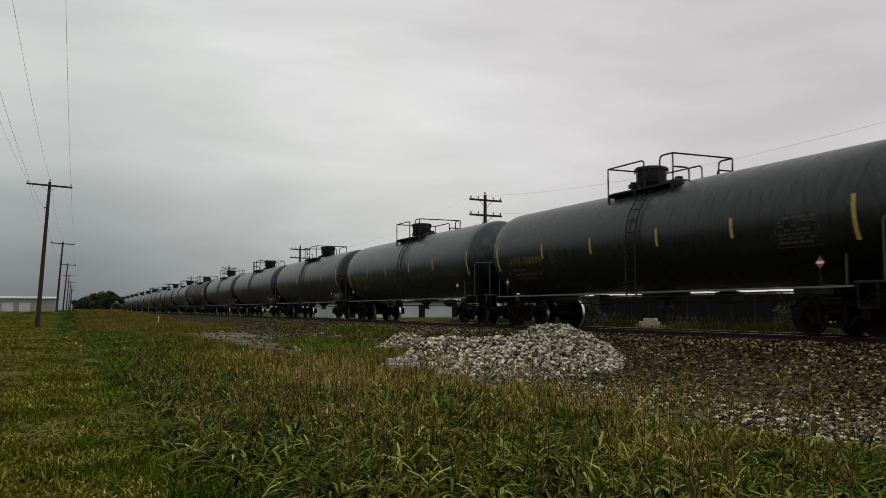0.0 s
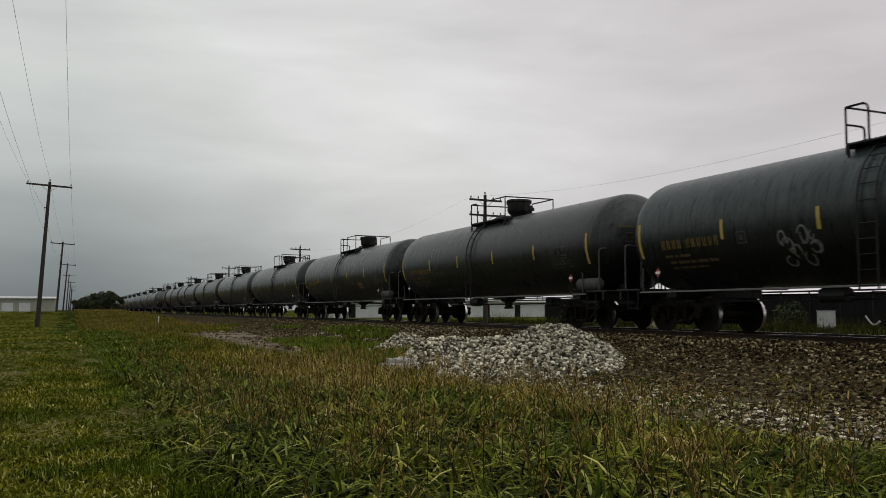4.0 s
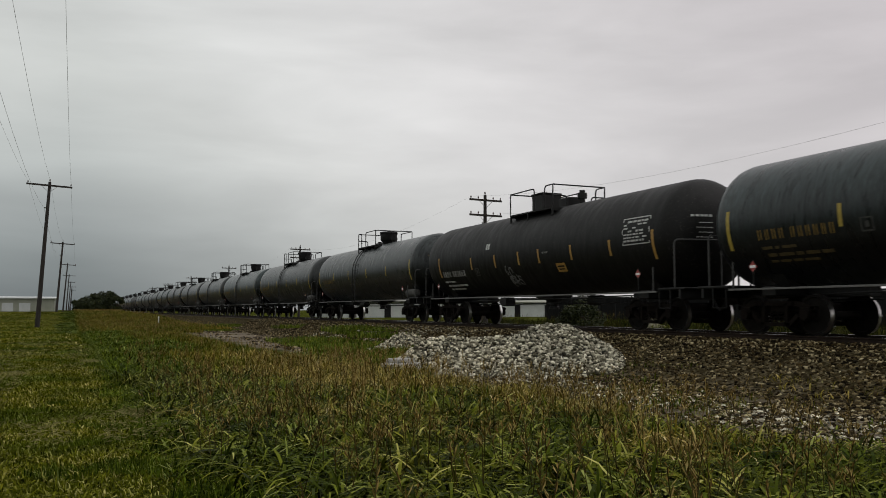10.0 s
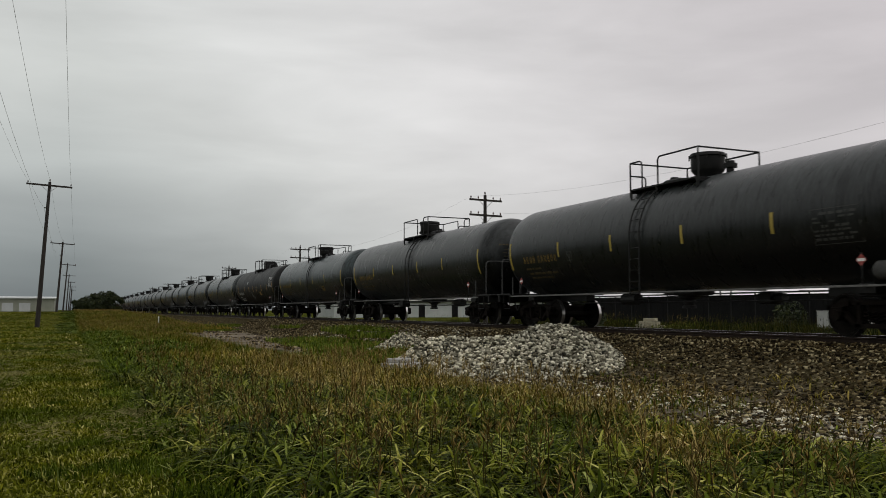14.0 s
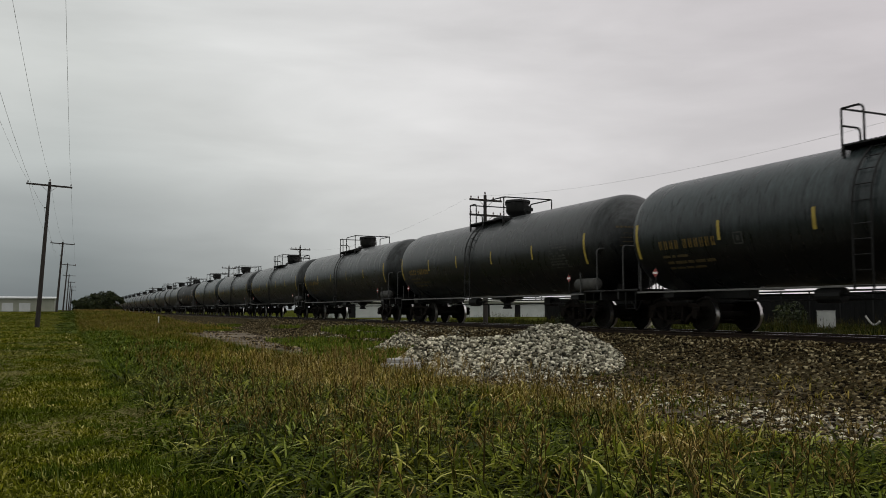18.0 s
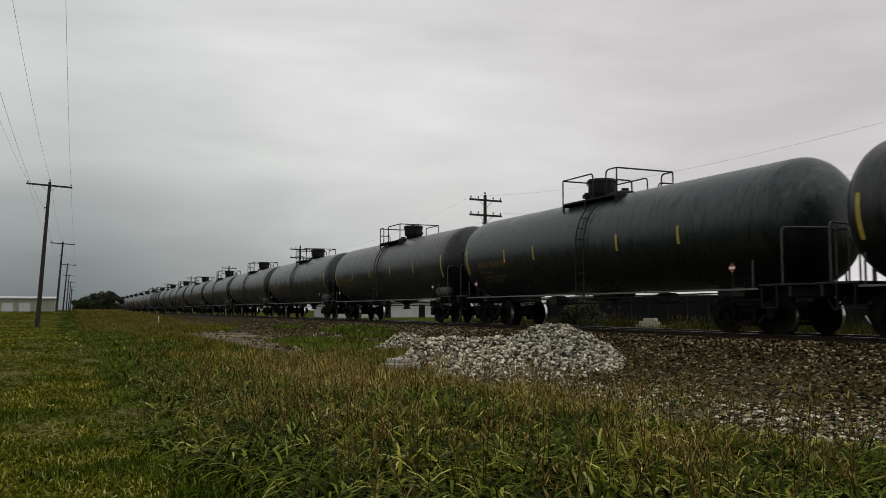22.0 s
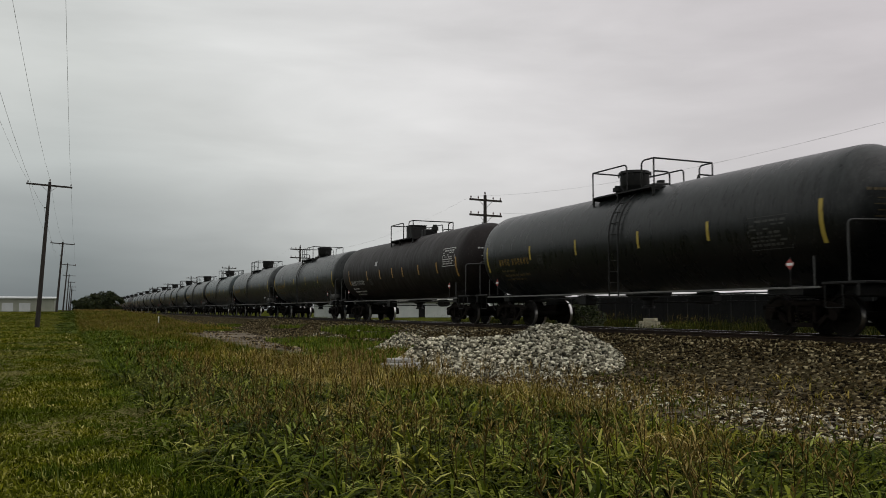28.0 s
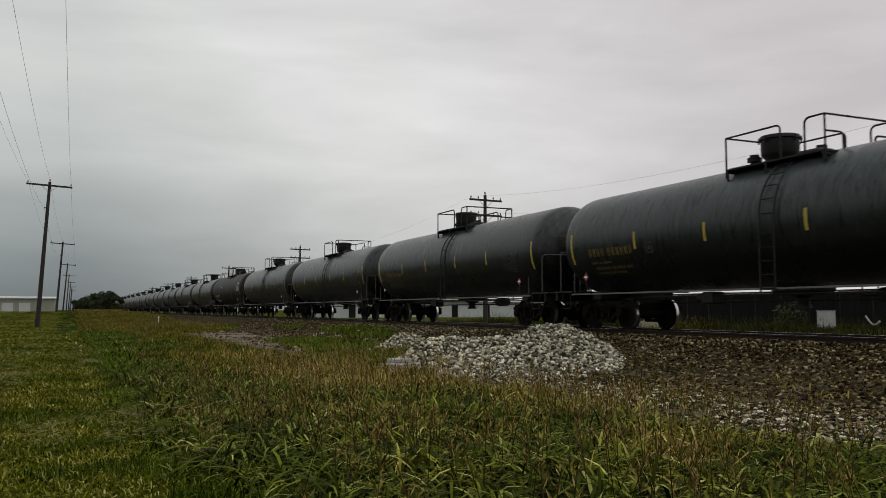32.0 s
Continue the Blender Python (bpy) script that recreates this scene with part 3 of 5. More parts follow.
def wire(name, a, b, sag, r, label):
    bd = Build()
    a, b = Vector(a), Vector(b)
    pts = []
    for i in range(25):
        t = i / 24
        p = a.lerp(b, t)
        p.z -= sag * 4 * t * (1 - t)
        pts.append(tuple(p))
    bd.tube(pts, r, 5)
    o = new(name, bd.mesh(name, M_WIRE, 60))
    return tagged(o, label, "overhead wire", "power line wires")


def make_power_lines():
    # the near line, west of the track, over the mown grass
    lean = 3.2
    h = 12.5
    proto = None
    spots = [(-2.55, 79.0 + 68.7 * k) for k in range(-2, 7)]
    tops = []
    for k, (x, y) in enumerate(spots):
        z = ground_z(x, y) - bank_z(x, y)          # set deep where the bank rises
        m = pose(x + 0.006 * (y - 79), y, z, 0, lean + 0.5 * math.sin(k * 2.1), 2 * math.sin(k * 1.7))
        if proto is None:
            proto = pole_proto(h, (0.32,), "weathered wooden utility pole with one cross-arm on the grass")
            proto.matrix_basis = m
        else:
            copy_thing(proto, m)
        tops.append(m)
    for a, b in zip(tops, tops[1:]):
        for off in ((-1.68, -0.1, h - 0.08), (0, 0, h + 0.24), (1.68, -0.1, h - 0.08)):
            wire("overhead_wire", a @ Vector(off), b @ Vector(off), 1.0, 0.0065, "thin grey overhead wire between wooden poles")
        wire("overhead_wire", a @ Vector((-0.28, 0, h - 2.25)), b @ Vector((-0.28, 0, h - 2.25)), 1.2, 0.0065, "thin grey overhead wire between wooden poles")
    # the far line, beyond the track
    h2 = 10.3
    proto = None
    tops = []
    for k in range(-1, 6):
        y = 58.7 + 58.8 * k
        x = 29.7
        m = pose(x, y, ground_z(x, y), 0, 0.6 * math.sin(k * 1.3), 6)
        if proto is None:
            proto = pole_proto(h2, (0.45, 1.65), "wooden utility pole with two cross-arms beyond the track")
            proto.matrix_basis = m
        else:
            copy_thing(proto, m)
        tops.append(m)
    for a, b in zip(tops, tops[1:]):
        for off in ((-1.38, -0.1, h2 - 0.2), (1.38, -0.1, h2 - 1.4)):
            wire("overhead_wire", a @ Vector(off), b @ Vector(off), 1.8, 0.0045, "thin dark overhead wire beyond the track")


make_power_lines()


# ---- far buildings and the ground beyond the track ----
def make_buildings():
    shed = new("warehouse")
    shed.location = (-34.8, 232, 0.75)
    tagged(shed, "long low beige metal warehouse with a white roof", "warehouse")
    part("wall", Build().box(-30, 0, 0, 31, 24, 3.6), M_SIDING, shed)
    part("roof", Build().add([(-30.5, -0.6, 3.6), (31.5, -0.6, 3.6), (31.5, 24.6, 3.6), (-30.5, 24.6, 3.6), (-30.5, 12, 4.25), (31.5, 12, 4.25), (-30.5, -0.6, 3.85), (31.5, -0.6, 3.85), (31.5, 24.6, 3.85), (-30.5, 24.6, 3.85)],
         [(0, 1, 7, 6), (6, 7, 5, 4), (5, 8, 9, 4), (2, 3, 9, 8), (0, 3, 2, 1), (1, 2, 8, 5, 7), (0, 6, 4, 9, 3)]), M_ROOFW, shed, "white metal roof")
    for x in (-26, -18, -10, -2, 6, 14, 20.6, 24.4):
        dr = part("door", Build().box(x - 1.25, -0.06, 0.0, x + 1.25, 0.05, 2.5, 0.02), M_DOORW, shed, "white roller door")
        part("door_frame", Build().box(x - 1.4, -0.09, 0.0, x - 1.25, 0.02, 2.65).box(x + 1.25, -0.09, 0.0, x + 1.4, 0.02, 2.65).box(x - 1.25, -0.09, 2.5, x + 1.25, 0.02, 2.65), M_SIDING, dr)

    barn = new("low_building")
    barn.location = (60, 128, ground_z(60, 128))
    tagged(barn, "long pale low building beyond the railway", "building")
    part("wall", Build().box(-22, 0, 0, 34, 12, 2.5), simple("pale_green_grey_siding", (0.34, 0.36, 0.34), (0.46, 0.48, 0.46), 0.8, 0.7), barn)
    part("roof", Build().add([(-22.4, -0.5, 2.5), (34.4, -0.5, 2.5), (34.4, 12.5, 2.5), (-22.4, 12.5, 2.5), (-22.4, 6, 3.1), (34.4, 6, 3.1), (-22.4, -0.5, 2.62), (34.4, -0.5, 2.62), (34.4, 12.5, 2.62), (-22.4, 12.5, 2.62)],
         [(0, 1, 7, 6), (6, 7, 5, 4), (5, 8, 9, 4), (2, 3, 9, 8), (0, 3, 2, 1), (1, 2, 8, 5, 7), (0, 6, 4, 9, 3)]), M_SIDING, barn)
    # dark boxes added to stand in for the gaps between pale panels
    for x in range(-19, 33, 6):
        part("door", Build().box(x - 0.55, -0.05, 0.0, x + 0.55, 0.05, 2.1), M_DARKWALL, barn, "dark upright gap between pale panels")

    fence = new("dark_fence")
    fence.location = (45, 0, ground_z(45, 45))
    tagged(fence, "dark grey corrugated metal fence beyond the track", "fence")
    panel = Build()
    edge = []
    for k in range(12):
        edge += [(-0.05 if k % 2 else -0.02, k * 0.2 - 1.2), (-0.05 if k % 2 else -0.02, k * 0.2 - 1.03)]
    nn = len(edge)
    panel.add([(x + dx, y, z) for dx in (0, 0.012) for z in (0, 2.35) for x, y in edge], [])
    for k in range(nn - 1):
        for o in (0, 2 * nn):
            panel.f.append((o + k, o + k + 1, o + nn + k + 1, o + nn + k))
        panel.f.append((nn + k, nn + k + 1, 3 * nn + k + 1, 3 * nn + k))
    panel.mi = [0] * len(panel.f)
    pm = panel.mesh("panel", M_DARKWALL)
    for k in range(29):
        o = part("panel", pm, None, fence)
        o.location = (random.uniform(-0.02, 0.02), 6 + 2.42 * k, random.uniform(-0.03, 0.03))
        p = part("post", Build().box(-0.09, -0.05, 0, -0.053, 0.05, 2.45), M_STEEL, fence)
        p.location = (0, 4.79 + 2.42 * k, 0)

    cab = new("utility_cabinet")
    cab.location = (41, 36.3, ground_z(41, 36.3))
    cab.rotation_euler.z = radians(41)
    tagged(cab, "pale grey metal utility cabinet among weeds", "utility cabinet")
    part("body", Build().box(-0.45, -0.5, 0.1, 0.45, 0.5, 1.15, 0.02), M_CABINET, cab)
    part("plinth", Build().box(-0.5, -0.55, -0.05, 0.5, 0.55, 0.1), M_CONC, cab)
    part("lid", Build().box(-0.48, -0.53, 1.15, 0.48, 0.53, 1.19, 0.01), M_CABINET, cab)
    dr = part("door", Build().box(-0.475, -0.44, 0.16, -0.45, 0.44, 1.1, 0.008), M_CABINET, cab)
    part("handle", Build().box(-0.495, 0.3, 0.6, -0.476, 0.34, 0.72), M_STEEL, dr)

    st = new("timber_stack")
    st.location = (35.5, 46.0, ground_z(35.5, 46))
    tagged(st, "small stack of pale weathered timbers beside the track", "timber stack")
    for k, (dx, z, l) in enumerate(((0, 0.02, 2.4), (0.35, 0.02, 2.3), (0.1, 0.24, 2.0), (0.2, 0.46, 1.2))):
        part("timber", Build().box(dx - 0.13, -l / 2, z, dx + 0.13, l / 2, z + 0.2, 0.015), M_WOODPALE, st)

    blk = new("concrete_block")
    blk.location = (7.0, 18.1, ground_z(7.0, 18.1) + 0.08)
    blk.rotation_euler.z = radians(20)
    tagged(blk, "broken pale concrete slab lying beside the stone pile", "concrete block")
    part("slab", Build().box(-0.42, -0.25, -0.05, 0.42, 0.25, 0.2, 0.03), M_CONC, blk)
    part("upper_slab", Build().box(-0.3, -0.2, 0.2, 0.22, 0.2, 0.3, 0.02), M_CONC, blk)

    mk = new("marker_post")
    mk.location = (8.2, 89.6, ground_z(8.2, 89.6))
    tagged(mk, "short white marker post in the grass", "marker post")
    part("post", Build().box(-0.045, -0.03, -0.1, 0.045, 0.03, 0.85, 0.01), M_PLAC_W, mk)

    hub = new("curved_pipe")
    hub.location = (41, 33.0, ground_z(41, 33.0))
    tagged(hub, "pale bent pipe lying in the weeds", "pipe")
    part("pipe", Build().tube([(0, 0.6 - 0.1 * i, 0.9 - 0.5 * math.sin(i * 0.28)) for i in range(10)], 0.06, 8), M_CONC, hub, smooth=50)
    part("stand", Build().cyl((0, 0.6, -0.1), (0, 0.6, 0.9), 0.04, 8), M_STEEL, hub, smooth=50)


make_buildings()


# ---- the tank cars ----
R_TANK, Z_TANK, HALF_CYL, HEAD = 1.55, 2.64, 7.82, 0.80
ALONG = (7.64, 4.44, 1.6, -1.56, -4.36, -7.80)         # the tape strips on the flank, from its left end

PLAIN_STRIPS = (7.67, 4.55, 2.47, -2.3, -5.0)


def shell_strip(y0, y1, a0, a1, side, lift=0.006, steps=4):
    """A thin plate on the tank's flank between two heights (angles over the horizontal)."""
    bd = Build()
    v = []
    for k in range(steps + 1):
        a = radians(a0 + (a1 - a0) * k / steps)
        for lf in (0.001, lift):
            x, z = side * (R_TANK + lf) * math.cos(a), Z_TANK + (R_TANK + lf) * math.sin(a)
            v += [(x, y0, z), (x, y1, z)]
    f = []
    for k in range(steps):
        o, p = k * 4, (k + 1) * 4
        f += [(o + 2, o + 3, p + 3, p + 2), (o, p, p + 1, o + 1), (o, o + 2, p + 2, p), (o + 1, p + 1, p + 3, o + 3)]
    f += [(0, 1, 3, 2), (steps * 4, steps * 4 + 2, steps * 4 + 3, steps * 4 + 1)]
    return bd.add(v, f)


def z_angle(z):
    return math.degrees(math.asin((z - Z_TANK) / R_TANK))


def bars(side, start, z, height, widths, gap, bd=None, lift=0.005):
    """A line of blocks in place of painted characters, read from its left end."""
    bd = bd or Build()
    y = start
    d = -1 if side < 0 else 1
    for w in widths:
        if w > 0:
            s = shell_strip(min(y, y + d * w), max(y, y + d * w), z_angle(z - height / 2), z_angle(z + height / 2), side, lift, 2)
            bd.add(s.v, s.f)
        y += d * (abs(w) + gap)
    return bd


def tank_mesh(mat):
    prof = [(0.0, -HALF_CYL - HEAD)]
    n = 9
    for k in range(1, n + 1):
        a = math.pi / 2 * k / n
        prof.append((R_TANK * math.sin(a) ** 0.86, -HALF_CYL - HEAD * math.cos(a)))
    for y in range(-7, 8):
        prof.append((R_TANK, float(y)))
    for k in range(n, 0, -1):
        a = math.pi / 2 * k / n
        prof.append((R_TANK * math.sin(a) ** 0.86, HALF_CYL + HEAD * math.cos(a)))
    prof.append((0.0, HALF_CYL + HEAD))
    bd = Build().lathe([(max(r, 0.004), s) for r, s in prof], "y", 56, (0, 0, Z_TANK))
    return bd.mesh("tank", mat, 30)


def wheel_mesh():
    bd = Build()
    for s in (-1, 1):
        bd.cur = 0
        x = s * 0.72
        d = s * 0.068
        bd.lathe([(0.08, x + d * 1.3), (0.14, x + d * 1.25), (0.17, x + d * 0.6), (0.38, x + d * 0.35), (0.41, x + d * 0.95), (0.452, x + d)], "x", 30, cap=False)
        bd.cur = 1
        bd.lathe([(0.452, x + d), (0.457, x + d * 0.7), (0.462, x - d * 0.6)], "x", 30, cap=False)
        bd.cur = 0
        bd.lathe([(0.462, x - d * 0.6), (0.49, x - d * 0.75), (0.485, x - d), (0.40, x - d), (0.38, x - d * 0.5), (0.17, x - d * 0.3), (0.14, x - d * 1.2), (0.08, x - d * 1.2)], "x", 30, cap=False)
    bd.cur = 0
    bd.cyl((-1.02, 0, 0), (1.02, 0, 0), 0.085, 14)
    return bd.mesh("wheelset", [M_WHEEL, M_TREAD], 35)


def side_frame_mesh():
    """The cast side frame of a freight truck, seen from the side, with its bearing adapters and springs window."""
    bd = Build()
    t = 0.07
    for pts, w in (([(-1.1, 0.62), (-0.55, 0.72), (0.55, 0.72), (1.1, 0.62)], 0.10),
                   ([(-0.72, 0.50), (-0.42, 0.24), (0.42, 0.24), (0.72, 0.50)], 0.09),
                   ([(-0.34, 0.24), (-0.34, 0.70)], 0.08), ([(0.34, 0.24), (0.34, 0.70)], 0.08),
                   ([(-1.1, 0.62), (-0.70, 0.48)], 0.08), ([(1.1, 0.62), (0.70, 0.48)], 0.08)):
        for (y0, z0), (y1, z1) in zip(pts, pts[1:]):
            d = Vector((0, y1 - y0, z1 - z0)).normalized()
            nrm = Vector((0, -d.z, d.y)) * w / 2
            v = []
            for x in (-t, t):
                for p, e in (((y0, z0), -1), ((y1, z1), 1)):
                    c = Vector((x, p[0], p[1])) + d * 0.03 * e
                    v += [tuple(c - nrm), tuple(c + nrm)]
            bd.add(v, [(0, 1, 3, 2), (4, 6, 7, 5), (0, 4, 5, 1), (2, 3, 7, 6), (0, 2, 6, 4), (1, 5, 7, 3)])
    for s in (-0.89, 0.89):
        bd.cyl((-0.11, s, 0.457), (0.13, s, 0.457), 0.115, 14)
        bd.box(-0.09, s - 0.14, 0.50, 0.09, s + 0.14, 0.64, 0.02)
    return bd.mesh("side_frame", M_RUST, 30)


def springs_mesh():
    bd = Build()
    for y in (-0.17, 0, 0.17):
        pts = [(0.055 * math.cos(t * 0.9), y + 0.055 * math.sin(t * 0.9), 0.29 + 0.011 * t) for t in range(23)]
        bd.tube(pts, 0.014, 5)
    return bd.mesh("springs", M_RUST, 50)


def truck_parts(car, y, meshes):
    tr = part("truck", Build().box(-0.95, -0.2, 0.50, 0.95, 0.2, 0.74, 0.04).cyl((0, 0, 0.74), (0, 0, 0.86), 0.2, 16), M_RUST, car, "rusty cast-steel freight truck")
    tr.location = (0, y, 0)
    for s in (-1, 1):
        f = part("side_frame", meshes["side_frame"], None, tr)
        f.location = (s * 0.98, 0, 0)
        if s < 0:
            f.rotation_euler.z = math.pi
        k = tagged(part("springs", meshes["springs"], None, tr), kind="stuff")
        k.location = (s * 0.98, 0, 0)
    for s in (-0.89, 0.89):
        w = part("wheelset", meshes["wheel"], None, tr, "steel wheelset with bright worn treads")
        w.location = (0, s, 0.457)
    part("brake_beam", Build().cyl((-0.7, -0.33, 0.36), (0.7, -0.33, 0.36), 0.035, 8).cyl((-0.7, 0.33, 0.36), (0.7, 0.33, 0.36), 0.035, 8), M_RUST, tr)


def rail_piece(car, name, pts_list, r, mat=None, label=""):
    bd = Build()
    for pts in pts_list:
        bd.tube(pts, r, 8)
    return part(name, bd, mat or M_STEEL, car, label, 60)


def walkway(car, box_y=0.42, valve_y=-0.57, end_y=1.5, shift=0.0, boxy=False):
    """The loading platform on the crown, with its hoops, housing and valves."""
    zf, zt, w, y0, y1 = 4.02, 4.84, 1.05, -1.5 + shift, end_y
    ga, gb = -0.25 + shift, -0.95 + shift
    zf2 = 3.82
    deck = Build()
    for s in (-1, 1):
        deck.box(s * 0.45, y0, zf, s * 1.08, y1, zf + 0.03)
        for k in range(26):
            y = y0 + 0.06 + k * (y1 - y0 - 0.12) / 26
            deck.box(min(s * 0.45, s * 1.08), y, zf + 0.03, max(s * 0.45, s * 1.08), y + 0.02, zf + 0.05)
    part("walkway_deck", deck, M_STEEL, car)
    brk = Build()
    for s in (-1, 1):
        for y in (y0 + 0.05, 0.0, y1 - 0.05):
            brk.cyl((s * 1.04, y, zf), (s * 1.06, y, Z_TANK + math.sqrt(max(0, R_TANK ** 2 - 1.06 ** 2)) - 0.02), 0.03, 6)
            brk.box(min(s * 0.4, s * 1.08), y - 0.03, zf - 0.07, max(s * 0.4, s * 1.08), y + 0.03, zf)
    tagged(part("deck_bracket", brk, M_STEEL, car), kind="stuff")
    r = 0.024
    for s in (-1, 1):
        x = s * w
        # short hoop towards the front, then the step-through gap, then the long hoop
        a = [(x, y1, zf2)] + bend((x, y1, zf2), (x, y1, zt), (x, ga, zt), 0.05) + bend((x, y1, zt), (x, ga, zt), (x, ga, zf2), 0.14) + [(x, ga, zf)]
        b = [(x, gb, zf)] + bend((x, gb, zf), (x, gb, zt), (x, y0, zt), 0.16) + bend((x, gb, zt), (x, y0, zt), (x, y0, zf), 0.05) + [(x, y0, zf2)]
        rail_piece(car, "safety_hoop", [a], r, label="black pipe railing hoop")
        rail_piece(car, "safety_hoop", [b], r, label="black pipe railing hoop")
    rail_piece(car, "end_rail", [[(-w, y1, zt), (w, y1, zt)]], r)
    c = [(-w, y0, zt), (w, y0, zt)]
    rail_piece(car, "end_rail", [c], r)
    for s in (-1, 1):
        rail_piece(car, "end_hoop", [[(s * w, y0, 4.47)] + bend((s * w, y0, 4.47), (s * 0.5, y0, 4.47), (s * 0.5, y0, zf), 0.12) + [(s * 0.5, y0, zf + 0.03)]], r)
    if boxy:
        hs = part("manway_housing", Build().box(-0.40, box_y - 0.36, 4.05, 0.40, box_y + 0.36, 4.78, 0.03), M_STEEL, car, "black square manway housing")
        part("lid", Build().box(-0.43, box_y - 0.39, 4.78, 0.43, box_y + 0.39, 4.83, 0.015), M_STEEL, hs)
        part("valve_box", Build().box(-0.3, box_y - 1.95, 4.05, 0.3, box_y - 1.35, 4.48, 0.04), M_STEEL, car, "low black valve box")
        part("relief_valve", Build().cyl((0, box_y - 2.35, 4.0), (0, box_y - 2.35, 4.38), 0.10, 12).cyl((0, box_y - 2.35, 4.38), (0, box_y - 2.35, 4.56), 0.17, 12).cyl((0, box_y - 2.35, 4.56), (0, box_y - 2.35, 4.66), 0.10, 12), M_STEEL, car, smooth=40)
        return
    hs = part("manway_housing", Build().lathe([(0.30, 4.05), (0.33, 4.25), (0.43, 4.36), (0.45, 4.40), (0.455, 4.74), (0.49, 4.76), (0.49, 4.80), (0.46, 4.85), (0.10, 4.89), (0.01, 4.89)], "z", 24, (0, box_y, 0)), M_STEEL, car, "black round manway housing", 40)
    bolts = Build()
    for k in range(8):
        a = k * math.pi / 4
        bolts.cyl((0.49 * math.cos(a), box_y + 0.49 * math.sin(a), 4.68), (0.49 * math.cos(a), box_y + 0.49 * math.sin(a), 4.83), 0.022, 6)
    tagged(part("lid_bolts", bolts, M_STEEL, hs), kind="stuff")
    part("valve_box", Build().box(-0.26, valve_y - 0.35, 4.10, 0.26, valve_y + 0.35, 4.32, 0.05).cyl((0, valve_y - 0.18, 4.3), (0, valve_y - 0.18, 4.40), 0.12, 12), M_STEEL, car, "low black valve cover")
    part("relief_valve", Build().cyl((0, box_y + 0.85, 4.1), (0, box_y + 0.85, 4.34), 0.10, 12).cyl((0, box_y + 0.85, 4.34), (0, box_y + 0.85, 4.45), 0.18, 12).cyl((0, box_y + 0.85, 4.45), (0, box_y + 0.85, 4.52), 0.12, 12), M_STEEL, car, smooth=40)


def ladder(car, side, y):
    bd = Build()
    for dy in (-0.22, 0.22):
        pts = []
        for k in range(9):
            a = radians(58 - k * 7.5)
            pts.append((side * (R_TANK + 0.07) * math.cos(a), y + dy, Z_TANK + (R_TANK + 0.07) * math.sin(a)))
        pts.append((side * (R_TANK + 0.07), y + dy, 2.3))
        pts.append((side * (R_TANK + 0.07), y + dy, 0.98))
        bd.tube(pts, 0.024, 6)
    for k in range(5):
        an = radians(52 - k * 12)
        x, z = side * (R_TANK + 0.07) * math.cos(an), Z_TANK + (R_TANK + 0.07) * math.sin(an)
        bd.cyl((x, y - 0.22, z), (x, y + 0.22, z), 0.014, 6)
    for k in range(5):
        z = 1.05 + 0.31 * k
        bd.cyl((side * (R_TANK + 0.07), y - 0.22, z), (side * (R_TANK + 0.07), y + 0.22, z), 0.014, 6)
    part("ladder", bd, M_STEEL, car, "black steel side ladder", 60)


